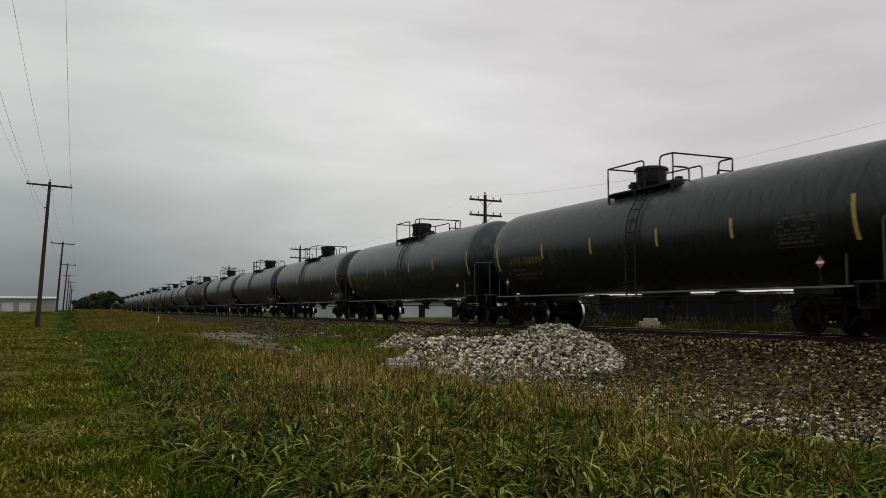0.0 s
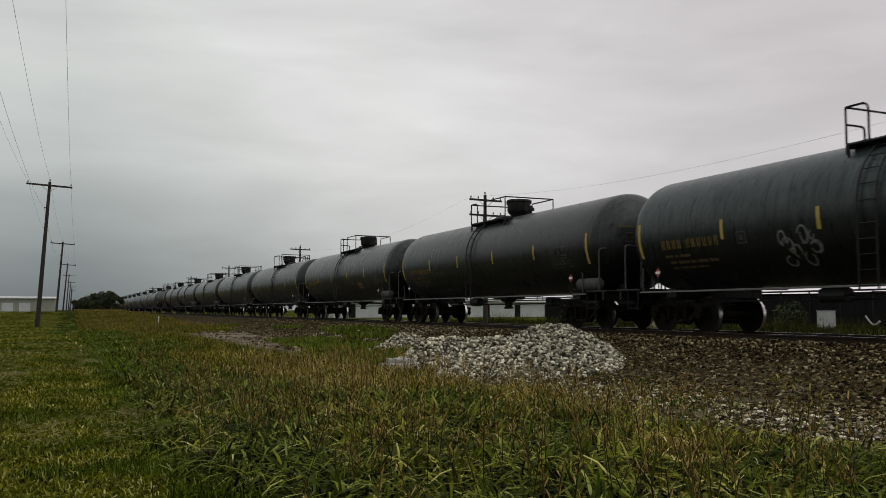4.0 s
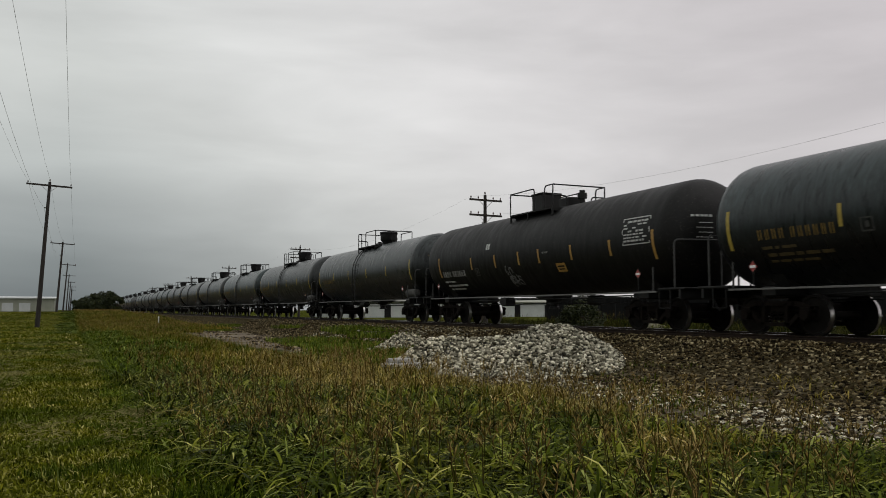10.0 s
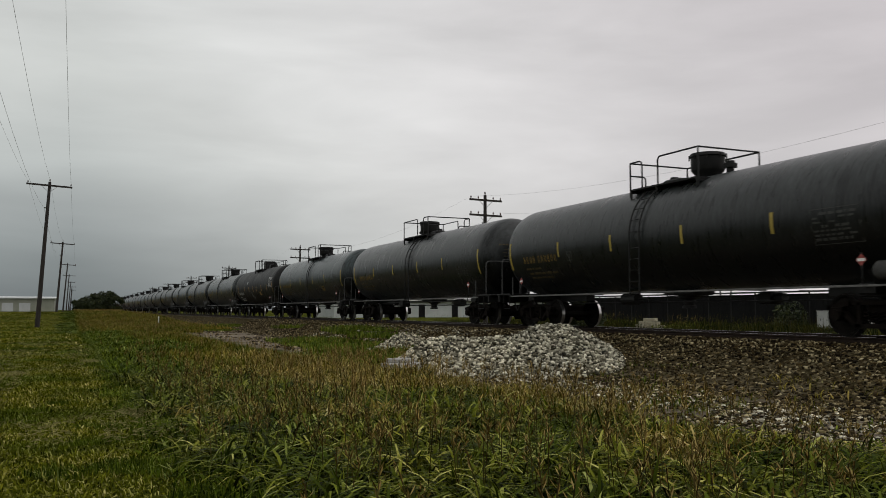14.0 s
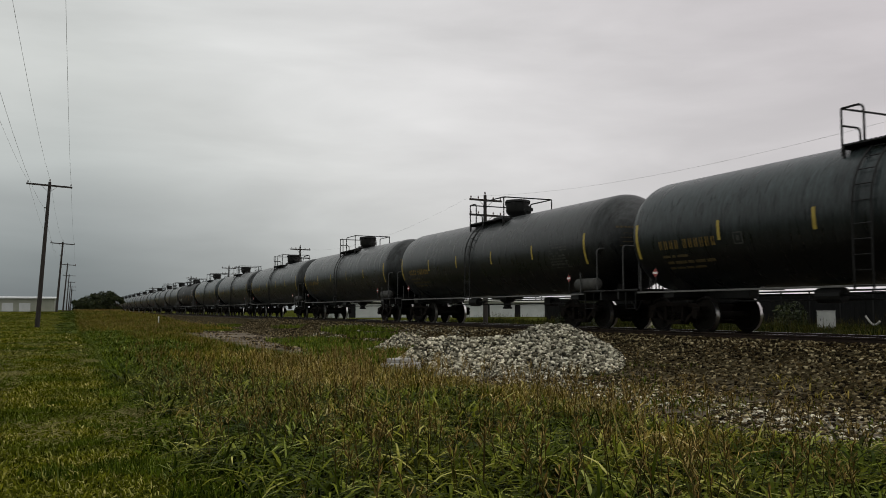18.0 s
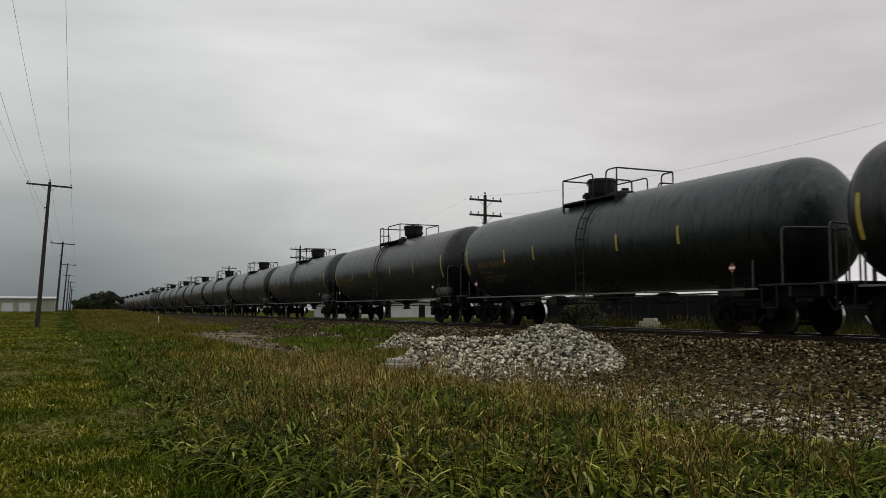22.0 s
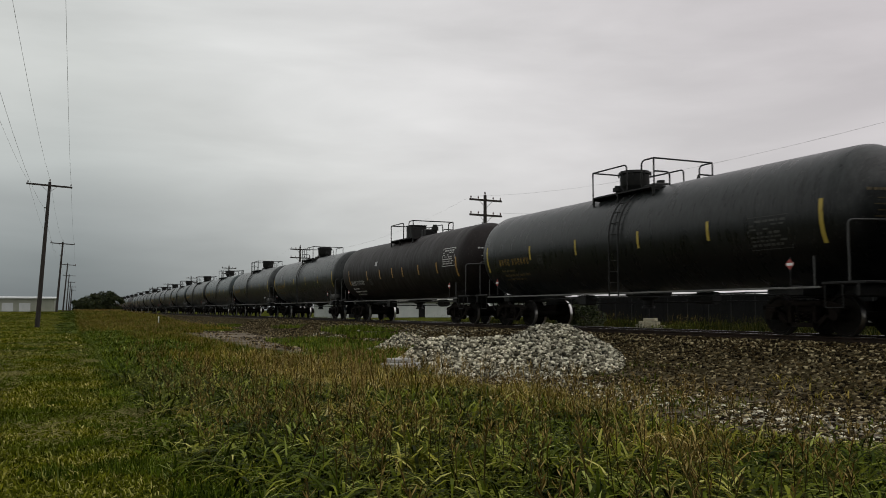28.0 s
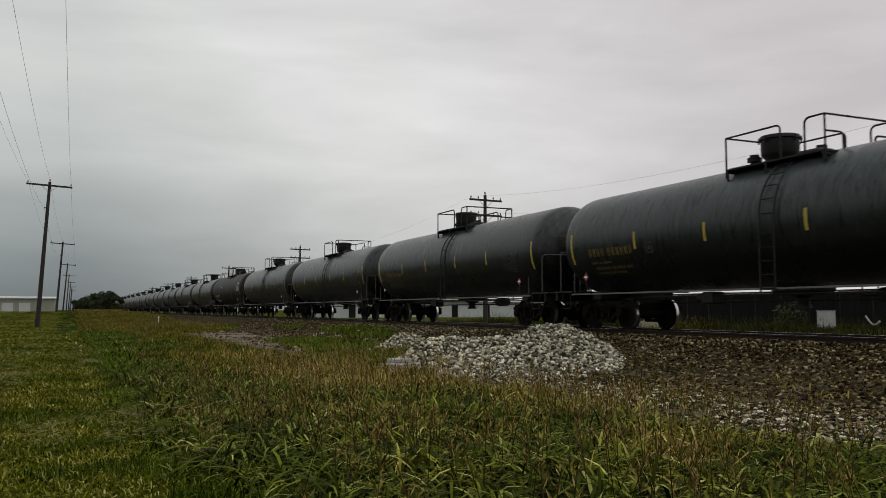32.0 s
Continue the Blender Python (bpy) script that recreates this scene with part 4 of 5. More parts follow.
def tank_car_proto(kind, meshes, ahead=True, plain=False):
    """One car, built about the middle of its rail top. Its mark ends are the left ends of both flanks."""
    car = new("tank_car")
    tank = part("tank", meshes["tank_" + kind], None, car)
    off = 0.0 if ahead else 0.18          # the tank sits a little off the middle of these cars
    tank.location.y = off
    if kind != "black":
        walkway(car, 0.46, -0.5, 1.3, -0.2, True)
    elif ahead:
        walkway(car, 0.57, -0.5, 1.3, -0.2)
    else:
        walkway(car, 0.88, -0.35, 1.7, 0.3)
    for s in (-1, 1):
        if kind == "black":
            ladder(car, s, -0.52 if ahead else -0.32)
    # under the tank: end sills, saddles, couplers
    for e in (-1, 1):
        sill = Build().box(-0.17, 4.9, 0.86, 0.17, 8.62, 1.16, 0.02)
        sill.box(-1.2, 6.55, 0.88, 1.2, 6.95, 1.12, 0.03)
        for s in (-1, 1):
            sill.add([(s * 0.2, 6.45, 1.1), (s * 0.7, 6.55, 1.1), (s * 0.7, 6.95, 1.1), (s * 0.2, 7.05, 1.1), (s * 0.2, 6.45, 1.25), (s * 0.96, 6.55, 1.44), (s * 0.96, 6.95, 1.44), (s * 0.2, 7.05, 1.25)],
                     [(0, 1, 2, 3), (4, 5, 6, 7), (0, 1, 5, 4), (1, 2, 6, 5), (2, 3, 7, 6), (3, 0, 4, 7)])
        sill.v = [(x, e * y, z) for x, y, z in sill.v]
        part("stub_sill", sill, M_STEEL, car, "black stub sill with tank saddle")
        pf = Build().box(-1.5, 7.72, 1.10, 1.5, 8.80, 1.16, 0.015)
        pf.box(-1.5, 8.58, 0.86, 1.5, 8.66, 1.10, 0.01)
        pf.v = [(x, e * y, z) for x, y, z in pf.v]
        part("end_platform", pf, M_STEEL, car)
        cp = Build().box(-0.11, 8.6, 0.76, 0.11, 8.88, 0.98, 0.03).box(-0.16, 8.84, 0.72, 0.14, 9.04, 1.02, 0.05).cyl((0.1, 8.98, 0.70), (0.1, 8.98, 1.04), 0.09, 10)
        cp.v = [(x * e, e * y, z) for x, y, z in cp.v]
        part("coupler", cp, M_RUST, car, "rusty knuckle coupler")
        hose = Build().tube([(0.35 * e, e * (8.6 + 0.045 * i), 0.85 - 0.28 * math.sin(math.pi * i / 10)) for i in range(11)], 0.028, 6)
        part("air_hose", hose, M_STEEL, car, smooth=60)
        for s in (-1, 1):
            x = s * 1.47
            yi = e * 8.74
            y = e * 8.40
            pts = [(x, y, 1.16)] + bend((x, y, 1.16), (x, y, 2.42), (s * 0.2, yi, 2.42), 0.14) + bend((x, y, 2.42), (s * 0.2, yi, 2.42), (s * 0.2, yi, 1.16), 0.1) + [(s * 0.2, yi, 1.16)]
            rail_piece(car, "end_handrail", [pts], 0.024, M_PIPE, "dark grey pipe handrail at the car end")
            # the corner grab post and the sill step
            rail_piece(car, "grab_post", [[(s * 1.5, e * 7.55, 1.08), (s * 1.5, e * 7.55, 1.72)]], 0.024, M_PIPE)
            stp = Build().tube([(s * 1.5, e * 7.8, 1.1), (s * 1.5, e * 7.8, 0.62), (s * 1.5, e * 8.25, 0.62), (s * 1.5, e * 8.25, 1.1)], 0.02, 6)
            part("sill_step", stp, M_STEEL, car)
            # placard on its bracket
            pl = part("placard_holder", Build().cyl((s * 1.5, e * 6.9, 1.06), (s * 1.5, e * 6.9, 1.42), 0.018, 6).box(s * 1.5 - 0.008, e * 6.9 - 0.03, 1.40, s * 1.5 + 0.008, e * 6.9 + 0.03, 1.72), M_STEEL, car)
            d = s * 1.5 + s * 0.012
            dm = Build()
            dm.add([(d, e * 6.9 - 0.125, 1.57), (d, e * 6.9, 1.445), (d, e * 6.9 + 0.125, 1.57), (d, e * 6.9, 1.695), (d + s * 0.004, e * 6.9 - 0.125, 1.57), (d + s * 0.004, e * 6.9, 1.445), (d + s * 0.004, e * 6.9 + 0.125, 1.57), (d + s * 0.004, e * 6.9, 1.695)],
                   [(0, 1, 2, 3), (4, 5, 6, 7), (0, 1, 5, 4), (1, 2, 6, 5), (2, 3, 7, 6), (3, 0, 4, 7)])
            part("placard", dm, M_PLAC_R, pl, "red diamond hazard placard")
            part("placard_band", Build().box(min(d + s * 0.004, d + s * 0.007), e * 6.9 - 0.09, 1.54, max(d + s * 0.004, d + s * 0.007), e * 6.9 + 0.09, 1.60), M_PLAC_W, pl, "white number band")
    for s in (-1, 1):
        x = s * 1.5
        rl = Build().box(x - 0.02, -7.7, 1.03, x + 0.02, 7.7, 1.075, 0.006)
        for y in (-6.75, -3.4, 0, 3.4, 6.75):
            rl.box(min(x, s * 0.55), y - 0.03, 1.03, max(x, s * 0.55) - 0.021 * (s > 0), y + 0.03, 1.06)
        part("side_rail", rl, M_GREY, car, "pale grey running rail along the flank")
    # bottom outlet, brake rigging and air gear
    part("bottom_outlet", Build().lathe([(0.34, 1.16), (0.30, 0.92), (0.16, 0.86), (0.14, 0.70), (0.19, 0.69), (0.19, 0.62), (0.02, 0.62)], "z", 18).box(-0.4, -0.6, 0.98, 0.4, 0.6, 1.14, 0.05), M_STEEL, car, smooth=40)
    part("brake_rod", Build().cyl((0.12, -6.2, 0.80), (0.12, 6.2, 0.80), 0.022, 8), M_STEEL, car)
    part("train_pipe", Build().tube([(-0.3, -8.5, 0.86), (-0.3, -6, 0.92), (-0.62, -4.6, 0.95), (-0.62, 4.6, 0.95), (-0.3, 6, 0.92), (-0.3, 8.5, 0.86)], 0.022, 8), M_STEEL, car, smooth=60)
    part("brake_valve", Build().box(-0.75, 2.25, 0.72, -0.35, 2.65, 1.05, 0.04).cyl((-0.55, 2.65, 0.88), (-0.55, 2.95, 0.88), 0.12, 12), M_STEEL, car)
    part("brake_cylinder", Build().cyl((0.3, -2.6, 0.90), (0.3, -1.9, 0.90), 0.17, 14).cyl((0.3, -1.9, 0.90), (0.3, -1.4, 0.90), 0.03, 8), M_STEEL, car)
    part("air_reservoir", Build().lathe([(0.01, 7.02), (0.13, 7.05), (0.19, 7.12), (0.19, 8.1), (0.13, 8.17), (0.01, 8.2)], "y", 18, (1.27, 0, 1.36)), simple("dusty_grey_paint", (0.04, 0.04, 0.038), (0.11, 0.107, 0.10), 5, 0.8, spec=0.15), car, "dusty grey cylindrical air reservoir", 40)
    part("hand_brake", Build().lathe([(0.30, 8.36), (0.33, 8.37), (0.33, 8.40), (0.30, 8.41)], "y", 20, (0.55, 0, 2.0)).cyl((0.55, 8.38, 1.68), (0.55, 8.38, 2.32), 0.015, 6).cyl((0.23, 8.38, 2.0), (0.87, 8.38, 2.0), 0.015, 6).box(0.45, 8.25, 1.2, 0.65, 8.36, 2.1), M_STEEL, car)
    for y in (-6.75, 6.75):
        truck_parts(car, y, meshes)
    # tape strips and painted marks on both flanks
    old = kind != "black"
    along = (ALONG if ahead else (7.64, 4.44, 1.56, -1.56, -4.62, -7.82)) if not old else (6.8, 3.7, 1.7, -0.1, -1.5, -3.5, -5.6, -7.6)
    if plain:
        along = PLAIN_STRIPS
    for s in (-1, 1):
        d = 1 if s < 0 else -1
        for y in along:
            end = abs(y) > 6.7
            wd = 0.105 if end else 0.095
            z0, z1 = (1.98, 2.92) if end else (2.28, 2.76)
            if old:
                z0, z1 = (1.95, 2.75) if end else (2.15, 2.62)
            part("reflective_strip", shell_strip(d * y - wd / 2, d * y + wd / 2, z_angle(z0), z_angle(z1), s, 0.006, 4), M_AMBER if old else M_YELLOW, car, "amber reflective strip" if old else "yellow reflective strip")
        mk = M_MARK_W if old else M_MARK
        z = 2.28 if not old else 2.05
        b = bars(s, d * (6.55 if old else 6.72), z, 0.23, [0.024, 0.024, -0.004] * 4 + [-0.07] + [0.024, 0.024, -0.004] * 6, 0.052)
        tagged(part("reporting_mark", b, mk, car, "stencilled yellow marks" if not old else "stencilled white marks"), kind="stuff")
        b = Build()
        bars(s, d * 6.7, z - 0.30, 0.06, (0.3, 0.12, 0.4), 0.08, b)
        bars(s, d * 6.6, z - 0.46, 0.07, (0.25, 0.42, 0.2, 0.36, 0.3), 0.07, b)
        bars(s, d * 6.6, z - 0.60, 0.05, (0.2, 0.3, 0.25, 0.4), 0.07, b)
        tagged(part("weight_stencil", b, mk if old else M_MARK_Y, car), kind="stuff")
        if plain:
            continue
        # square panel with four frame bars beside the marks
        yb = d * 3.98 if not old else d * 3.45
        b = bars(s, yb, z + 0.13, 0.03, (0.30,), 0)
        bars(s, yb, z - 0.13, 0.03, (0.30,), 0, b)
        bars(s, yb, z, 0.24, (0.03,), 0, b)
        bars(s, yb - d * 0.27, z, 0.24, (0.03,), 0, b)
        bars(s, yb - d * 0.10, z, 0.12, (0.1,), 0, b)
        part("inspection_panel", b, M_MARK_D, car)
        # data block near the other end
        b = Build()
        y0 = d * -5.75 if not old else d * -6.3
        zb = 2.32 if not old else 2.78
        rng = random.Random(17)
        for k in range(7):
            row, room = [], 1.08
            while room > 0.12:
                w = min(room, rng.uniform(0.05, 0.2))
                row.append(w if rng.random() < 0.8 else -w)
                room -= w + 0.045
            bars(s, y0, zb + 0.27 - 0.09 * k, 0.04 if k % 3 else 0.055, row, 0.045, b)
        thin = 0.03 if old else 0.014
        bars(s, y0 + d * 0.06, zb + 0.37, thin, (1.24,), 0, b)
        bars(s, y0 + d * 0.06, zb - 0.37, thin, (1.24,), 0, b)
        bars(s, y0 + d * 0.06, zb, 0.72, (thin,), 0, b)
        bars(s, y0 - d * 1.15, zb, 0.72, (thin,), 0, b)
        tagged(part("data_block", b, M_MARK_W if old else M_MARK_D, car, "small stencilled data block"), kind="stuff")
        if old:
            part("emblem", bars(s, d * 2.4, 2.95, 0.22, (0.12, 0.14), 0.03), M_MARK_W, car, "small white emblem")
        # marks on the end caps
        b = Build()
        for k, (wd, hh) in enumerate(((0.62, 0.06), (0.4, 0.02), (0.5, 0.02), (0.42, 0.02), (0.5, 0.02))):
            zz = 3.05 - 0.13 * k - (0.04 if k else 0)
            n = 5
            for q in range(n):
                xa = s * (0.35 + wd * q / n)
                xb = s * (0.35 + wd * (q + 0.72) / n)
                v = []
                for xx in (xa, xb):
                    for z2 in (zz, zz + hh):
                        rr = min(1.0, math.hypot(xx, z2 - Z_TANK) / R_TANK)
                        a = math.asin(rr ** (1 / 0.86))
                        yy = HALF_CYL + HEAD * math.cos(a)
                        v += [(xx, off - d * (yy - 0.004), z2), (xx, off - d * (yy + 0.012), z2)]
                b.add(v, [(0, 1, 3, 2), (4, 6, 7, 5), (0, 4, 5, 1), (2, 3, 7, 6), (1, 5, 7, 3), (0, 2, 6, 4)])
        tagged(part("head_stencil", b, M_MARK_W if old else M_MARK_Y, car), kind="stuff")
    return car


def graffiti(car, s, y, z, wide, high, mat, seed):
    """Sprayed loops and strokes on the flank."""
    rng = random.Random(seed)
    bd = Build()
    for k in range(11):
        cy, cz = y + rng.uniform(-wide, wide) / 2, z + rng.uniform(-high, high) / 2
        ra, rb, a0 = rng.uniform(0.08, 0.26) * high, rng.uniform(0.12, 0.32) * high, rng.uniform(0, 6.3)
        n = 14
        for i in range(n):
            t0, t1 = a0 + i * 0.36, a0 + (i + 1) * 0.36
            p, q = (cy + ra * math.cos(t0), cz + rb * math.sin(t0)), (cy + ra * math.cos(t1), cz + rb * math.sin(t1))
            d = Vector((q[0] - p[0], q[1] - p[1])).normalized() * 0.022
            v = []
            for yy, zz in ((p[0] - d.y, p[1] + d.x), (p[0] + d.y, p[1] - d.x), (q[0] + d.y, q[1] - d.x), (q[0] - d.y, q[1] + d.x)):
                c = math.sqrt(max(0.05, R_TANK ** 2 - (zz - Z_TANK) ** 2))
                v += [(s * (c + 0.002), yy, zz), (s * (c + 0.007), yy, zz)]
            bd.add(v, [(1, 3, 5, 7), (0, 6, 4, 2), (0, 2, 3, 1), (4, 6, 7, 5), (2, 4, 5, 3), (6, 0, 1, 7)])
    part("graffiti", bd, mat, car, "pale sprayed graffiti")


def warning_board(car, s, y, z, mat):
    part("warning_panel", shell_strip(y - 0.26, y + 0.26, z_angle(z - 0.14), z_angle(z + 0.14), s, 0.006, 3), mat, car, "yellow painted panel")
    b = bars(s, y + (0.2 if s < 0 else -0.2), z + 0.04, 0.05, (0.4,), 0, None, 0.011)
    bars(s, y + (0.18 if s < 0 else -0.18), z - 0.05, 0.04, (0.36,), 0, b, 0.011)
    part("panel_stencil", b, M_STEEL, car)


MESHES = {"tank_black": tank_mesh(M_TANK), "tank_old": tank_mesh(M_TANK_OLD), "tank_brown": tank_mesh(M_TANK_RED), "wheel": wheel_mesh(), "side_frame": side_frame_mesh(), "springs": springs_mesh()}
FIRST, LAST = -16, 24
OLD = {6: "old", 17: "brown", -5: "old"}
FORWARD = {0, 6, 7, 8, 14, 17, 18, 19, 20, 21, 23, -1, -4, -5, -9, -12}     # housing towards the front; the rest run the other way round
CARS = {}


def make_train():
    protos = {}
    labels = {"plain": "plain black tank car with few yellow strips on the rails",
              "black": "black tank car with yellow strips, dusty crown painted lighter, on rails",
              "old": "older black tank car with white stencilled marks on the rails",
              "brown": "brownish black tank car with white stencilled marks on the rails"}
    for n in range(FIRST, LAST + 1):
        kind = OLD.get(n, "black")
        key = (kind, n in FORWARD, n == 14)
        if key not in protos:
            car = tank_car_proto(kind, MESHES, n in FORWARD, n == 14)
            protos[key] = car
            tagged(car, labels["plain" if n == 14 else kind], "tank car", "tank cars of the train")
        else:
            car = copy_thing(protos[key], Matrix())
        CARS[n] = car
    for n, y, z in ((1, -3.6, 1.9), (7, -3.7, 1.95)):
        s = -1 if n in FORWARD else 1
        warning_board(CARS[n], s, y * (1 if s < 0 else -1), z, M_MARK)
    s = -1 if 3 in FORWARD else 1
    graffiti(CARS[3], s, -s * 2.2, 1.95, 0.9, 0.6, M_SPRAY, 3)
    graffiti(CARS[3], s, s * 3.4, 2.0, 1.1, 0.65, M_SPRAY, 4)
    graffiti(CARS[6], -1, 0.58, 1.82, 0.75, 0.5, M_SPRAY, 5)
    warning_board(CARS[6], -1, -2.75, 1.95, M_AMBER)
    b = bars(-1, -1.75, 2.48, 0.06, (0.12, 0.2), 0.04)
    tagged(part("small_stencil", b, M_SPRAY, CARS[6], "small faded white stencil lines"), kind="stuff")


make_train()


# ---- plants ----
def blades_mesh(name, count, half, hmin, hmax, wide, rng, stalks=0, lean=0.55, segs=4, mats=None, broad=0):
    """Arching grass blades on a square patch, with some seed stalks among them."""
    v, f, mi = [], [], []

    def blade(bx, by, h, w, az, bow, m):
        k = len(v)
        dx, dy = math.cos(az), math.sin(az)
        px, py = -dy, dx
        for i in range(segs):
            t = i / segs
            out = bow * h * t ** 1.7
            z = h * (t - 0.62 * bow * t ** 2.6)
            ww = w * (0.75 + 0.7 * t) * (1 - t ** 3) / 2 if t > 0 else w * 0.35
            v.append((bx + dx * out - px * ww, by + dy * out - py * ww, z - 0.03))
            v.append((bx + dx * out + px * ww, by + dy * out + py * ww, z - 0.03))
        v.append((bx + dx * bow * h, by + dy * bow * h, h * (1 - 0.66 * bow) - 0.03))
        for i in range(segs - 1):
            a = k + 2 * i
            f.append((a, a + 1, a + 3, a + 2))
            mi.append(m)
        f.append((k + 2 * segs - 2, k + 2 * segs - 1, k + 2 * segs))
        mi.append(m)

    for _ in range(count):
        x, y = rng.uniform(-half, half, 2)
        tuft = 0.5 + 0.5 * noise.noise((x * 2.2, y * 2.2, 7.7))
        h = rng.uniform(hmin, hmax) * (0.55 + 0.75 * tuft)
        blade(x, y, h, wide * rng.uniform(0.45, 1.0) * (1.9 if rng.random() < 0.18 else 1.0), rng.normal(-0.5, 1.6), min(1.25, lean * rng.uniform(0.3, 1.7)), 0)
    for _ in range(broad):          # broad arching blades, drooping at the tip
        x, y = rng.uniform(-half, half, 2)
        blade(x, y, rng.uniform(0.75, 1.15) * hmax, wide * rng.uniform(1.0, 1.6), rng.normal(-0.9, 1.5), rng.uniform(0.75, 1.35), 0)
    for _ in range(stalks):
        x, y = rng.uniform(-half, half, 2)
        h = rng.uniform(0.9, 1.25) * hmax
        az, tilt = rng.normal(-0.4, 1.4), rng.uniform(0.04, 0.5)
        dx, dy = math.cos(az) * tilt, math.sin(az) * tilt
        k = len(v)
        r = 0.0035
        for t in (0, 1):
            for c in range(3):
                v.append((x + dx * h * t + r * math.cos(c * 2.1), y + dy * h * t + r * math.sin(c * 2.1), h * t - 0.03))
        for c in range(3):
            f.append((k + c, k + (c + 1) % 3, k + 3 + (c + 1) % 3, k + 3 + c))
            mi.append(2)
        for q in range(12):
            t = 1 - 0.26 * q / 11
            bx, by, bz = x + dx * h * t, y + dy * h * t, h * t - 0.03
            a2 = rng.uniform(0, 6.28)
            l = 0.022 + 0.004 * q
            k = len(v)
            ux, uy = math.cos(a2), math.sin(a2)
            v += [(bx, by, bz), (bx + ux * l * 0.6 - uy * 0.0055, by + uy * l * 0.6 + ux * 0.0055, bz + l * 0.55), (bx + ux * l, by + uy * l, bz + l), (bx + ux * l * 0.6 + uy * 0.0055, by + uy * l * 0.6 - ux * 0.0055, bz + l * 0.55)]
            f.append((k, k + 1, k + 2, k + 3))
            mi.append(1)
    me = bpy.data.meshes.new(name)
    me.from_pydata(v, [], f)
    for m in mats:
        me.materials.append(m)
    me.polygons.foreach_set("material_index", mi)
    return me


SWAYING = []


def grass_edge(y):
    """How far from the mown strip the tall grass reaches, at y along the line."""
    return 7.1 - 0.2 * smooth(9, 15, y) - 0.3 * math.sin(y * 0.9)


def make_grass():
    rng = np.random.default_rng(21)
    lush = [blades_mesh("tall_grass", 400, 0.66, 0.18, 0.55, 0.021, rng, 3 + 4 * k, lean=1.0, segs=5, mats=[M_GRASS, M_SEED, M_STALK], broad=190) for k in range(4)]
    dry = [blades_mesh("tall_grass", 520, 0.66, 0.24, 0.58, 0.017, rng, 7 + 5 * k, lean=0.8, mats=[M_DRY, M_SEED, M_SEED], broad=90) for k in range(3)]
    green_mid = [blades_mesh("tall_grass", 480, 0.9, 0.2, 0.52, 0.03, rng, 1, lean=0.95, segs=4, mats=[M_VERGE, M_SEED, M_STALK], broad=140) for k in range(2)]
    dry_mid = [blades_mesh("tall_grass", 520, 0.9, 0.22, 0.50, 0.026, rng, 4 + 5 * k, lean=0.75, segs=3, mats=[M_DRY, M_SEED, M_SEED]) for k in range(2)]
    rusty_mid = [blades_mesh("tall_grass", 560, 0.9, 0.22, 0.50, 0.026, rng, 3 + 4 * k, lean=0.7, segs=3, mats=[M_RUSTY, M_SEED, M_SEED]) for k in range(2)]
    far = [blades_mesh("tall_grass", 900, 2.1, 0.2, 0.45, 0.06, rng, 30, segs=2, mats=[M_RUSTY, M_SEED, M_SEED]) for k in range(2)]
    label = "tall green grass with reddish seed heads swaying in the wind"
    j = 0
    y = 2.2
    while y < 19:
        x = 1.95 + 0.25 * math.sin(y * 1.3)
        while x < grass_edge(y):
            if pile_h(x, y) < 0.05:
                arid = max(0.8 * smooth(11.0, 14.5, y) * smooth(3.6, 4.8, x), 0.6 * smooth(5.4, 6.8, x) * smooth(5.5, 8.5, y)) + 0.7 * noise.noise((x * 0.6, y * 0.4, 9.0))
                o = new("tall_grass", dry[j % 3] if arid > rng.uniform(0.15, 0.6) else lush[(j * 3 + int(y)) % 4])
                m = pose(x + rng.uniform(-0.1, 0.1), y + rng.uniform(-0.1, 0.1), ground_z(x, y), 0, 0, 90 * (j % 4) + rng.uniform(-15, 15))
                s = rng.uniform(0.8, 1.25) * (1.0 - 0.25 * smooth(5.5, 7.5, x))
                o.scale = (1, 1, s)
                o.matrix_basis = m @ Matrix.Diagonal((1, 1, s, 1))
                tagged(o, label, "tall grass", "tall grass", "stuff")
                SWAYING.append((o, m, rng.uniform(0, 6.28), rng.uniform(1.2, 2.6)))
                j += 1
            x += 1.05
        y += 1.05
    y = 19.3
    while y < 58:
        x = 1.9
        while x < (7.0 if y < 24 else 5.5 if y < 47 else 6.4):
            if pile_h(x, y) < 0.05 and not (7.0 < x and noise.noise((x * 0.3, y * 0.15, 2.0)) < 0):
                wild = x + 0.8 * noise.noise((x * 0.5, y * 0.2, 4.4))
                kinds = green_mid if wild < 3.3 else dry_mid if rng.random() < 0.75 * (1 - smooth(27, 36, y)) * smooth(3.2, 4.6, x) else rusty_mid
                o = new("tall_grass", kinds[j % 2])
                o.matrix_basis = pose(x, y, ground_z(x, y), 0, 0, 90 * (j % 4) + rng.uniform(-15, 15))
                tagged(o, label, "tall grass", "tall grass", "stuff")
                j += 1
            x += 1.55
        y += 1.55
    # green tongue on the dirt strip behind the stone pile
    low = [blades_mesh("low_weeds", 620, 1.0, 0.12, 0.34, 0.03, rng, 3, segs=3, mats=[M_TONGUE, M_SEED, M_SEED]) for k in range(2)]
    weedy = [(x + rng.uniform(-0.3, 0.3), y + rng.uniform(-0.4, 0.4)) for x in (9.4, 10.5, 11.6, 12.7) for y in (30.5, 32.3, 34.1, 35.9, 37.7, 39.5, 41.3) if y > 25.4 + 0.85 * (x - 9.4) + 3.0 and y < 44 - 0.9 * (12.7 - x)]
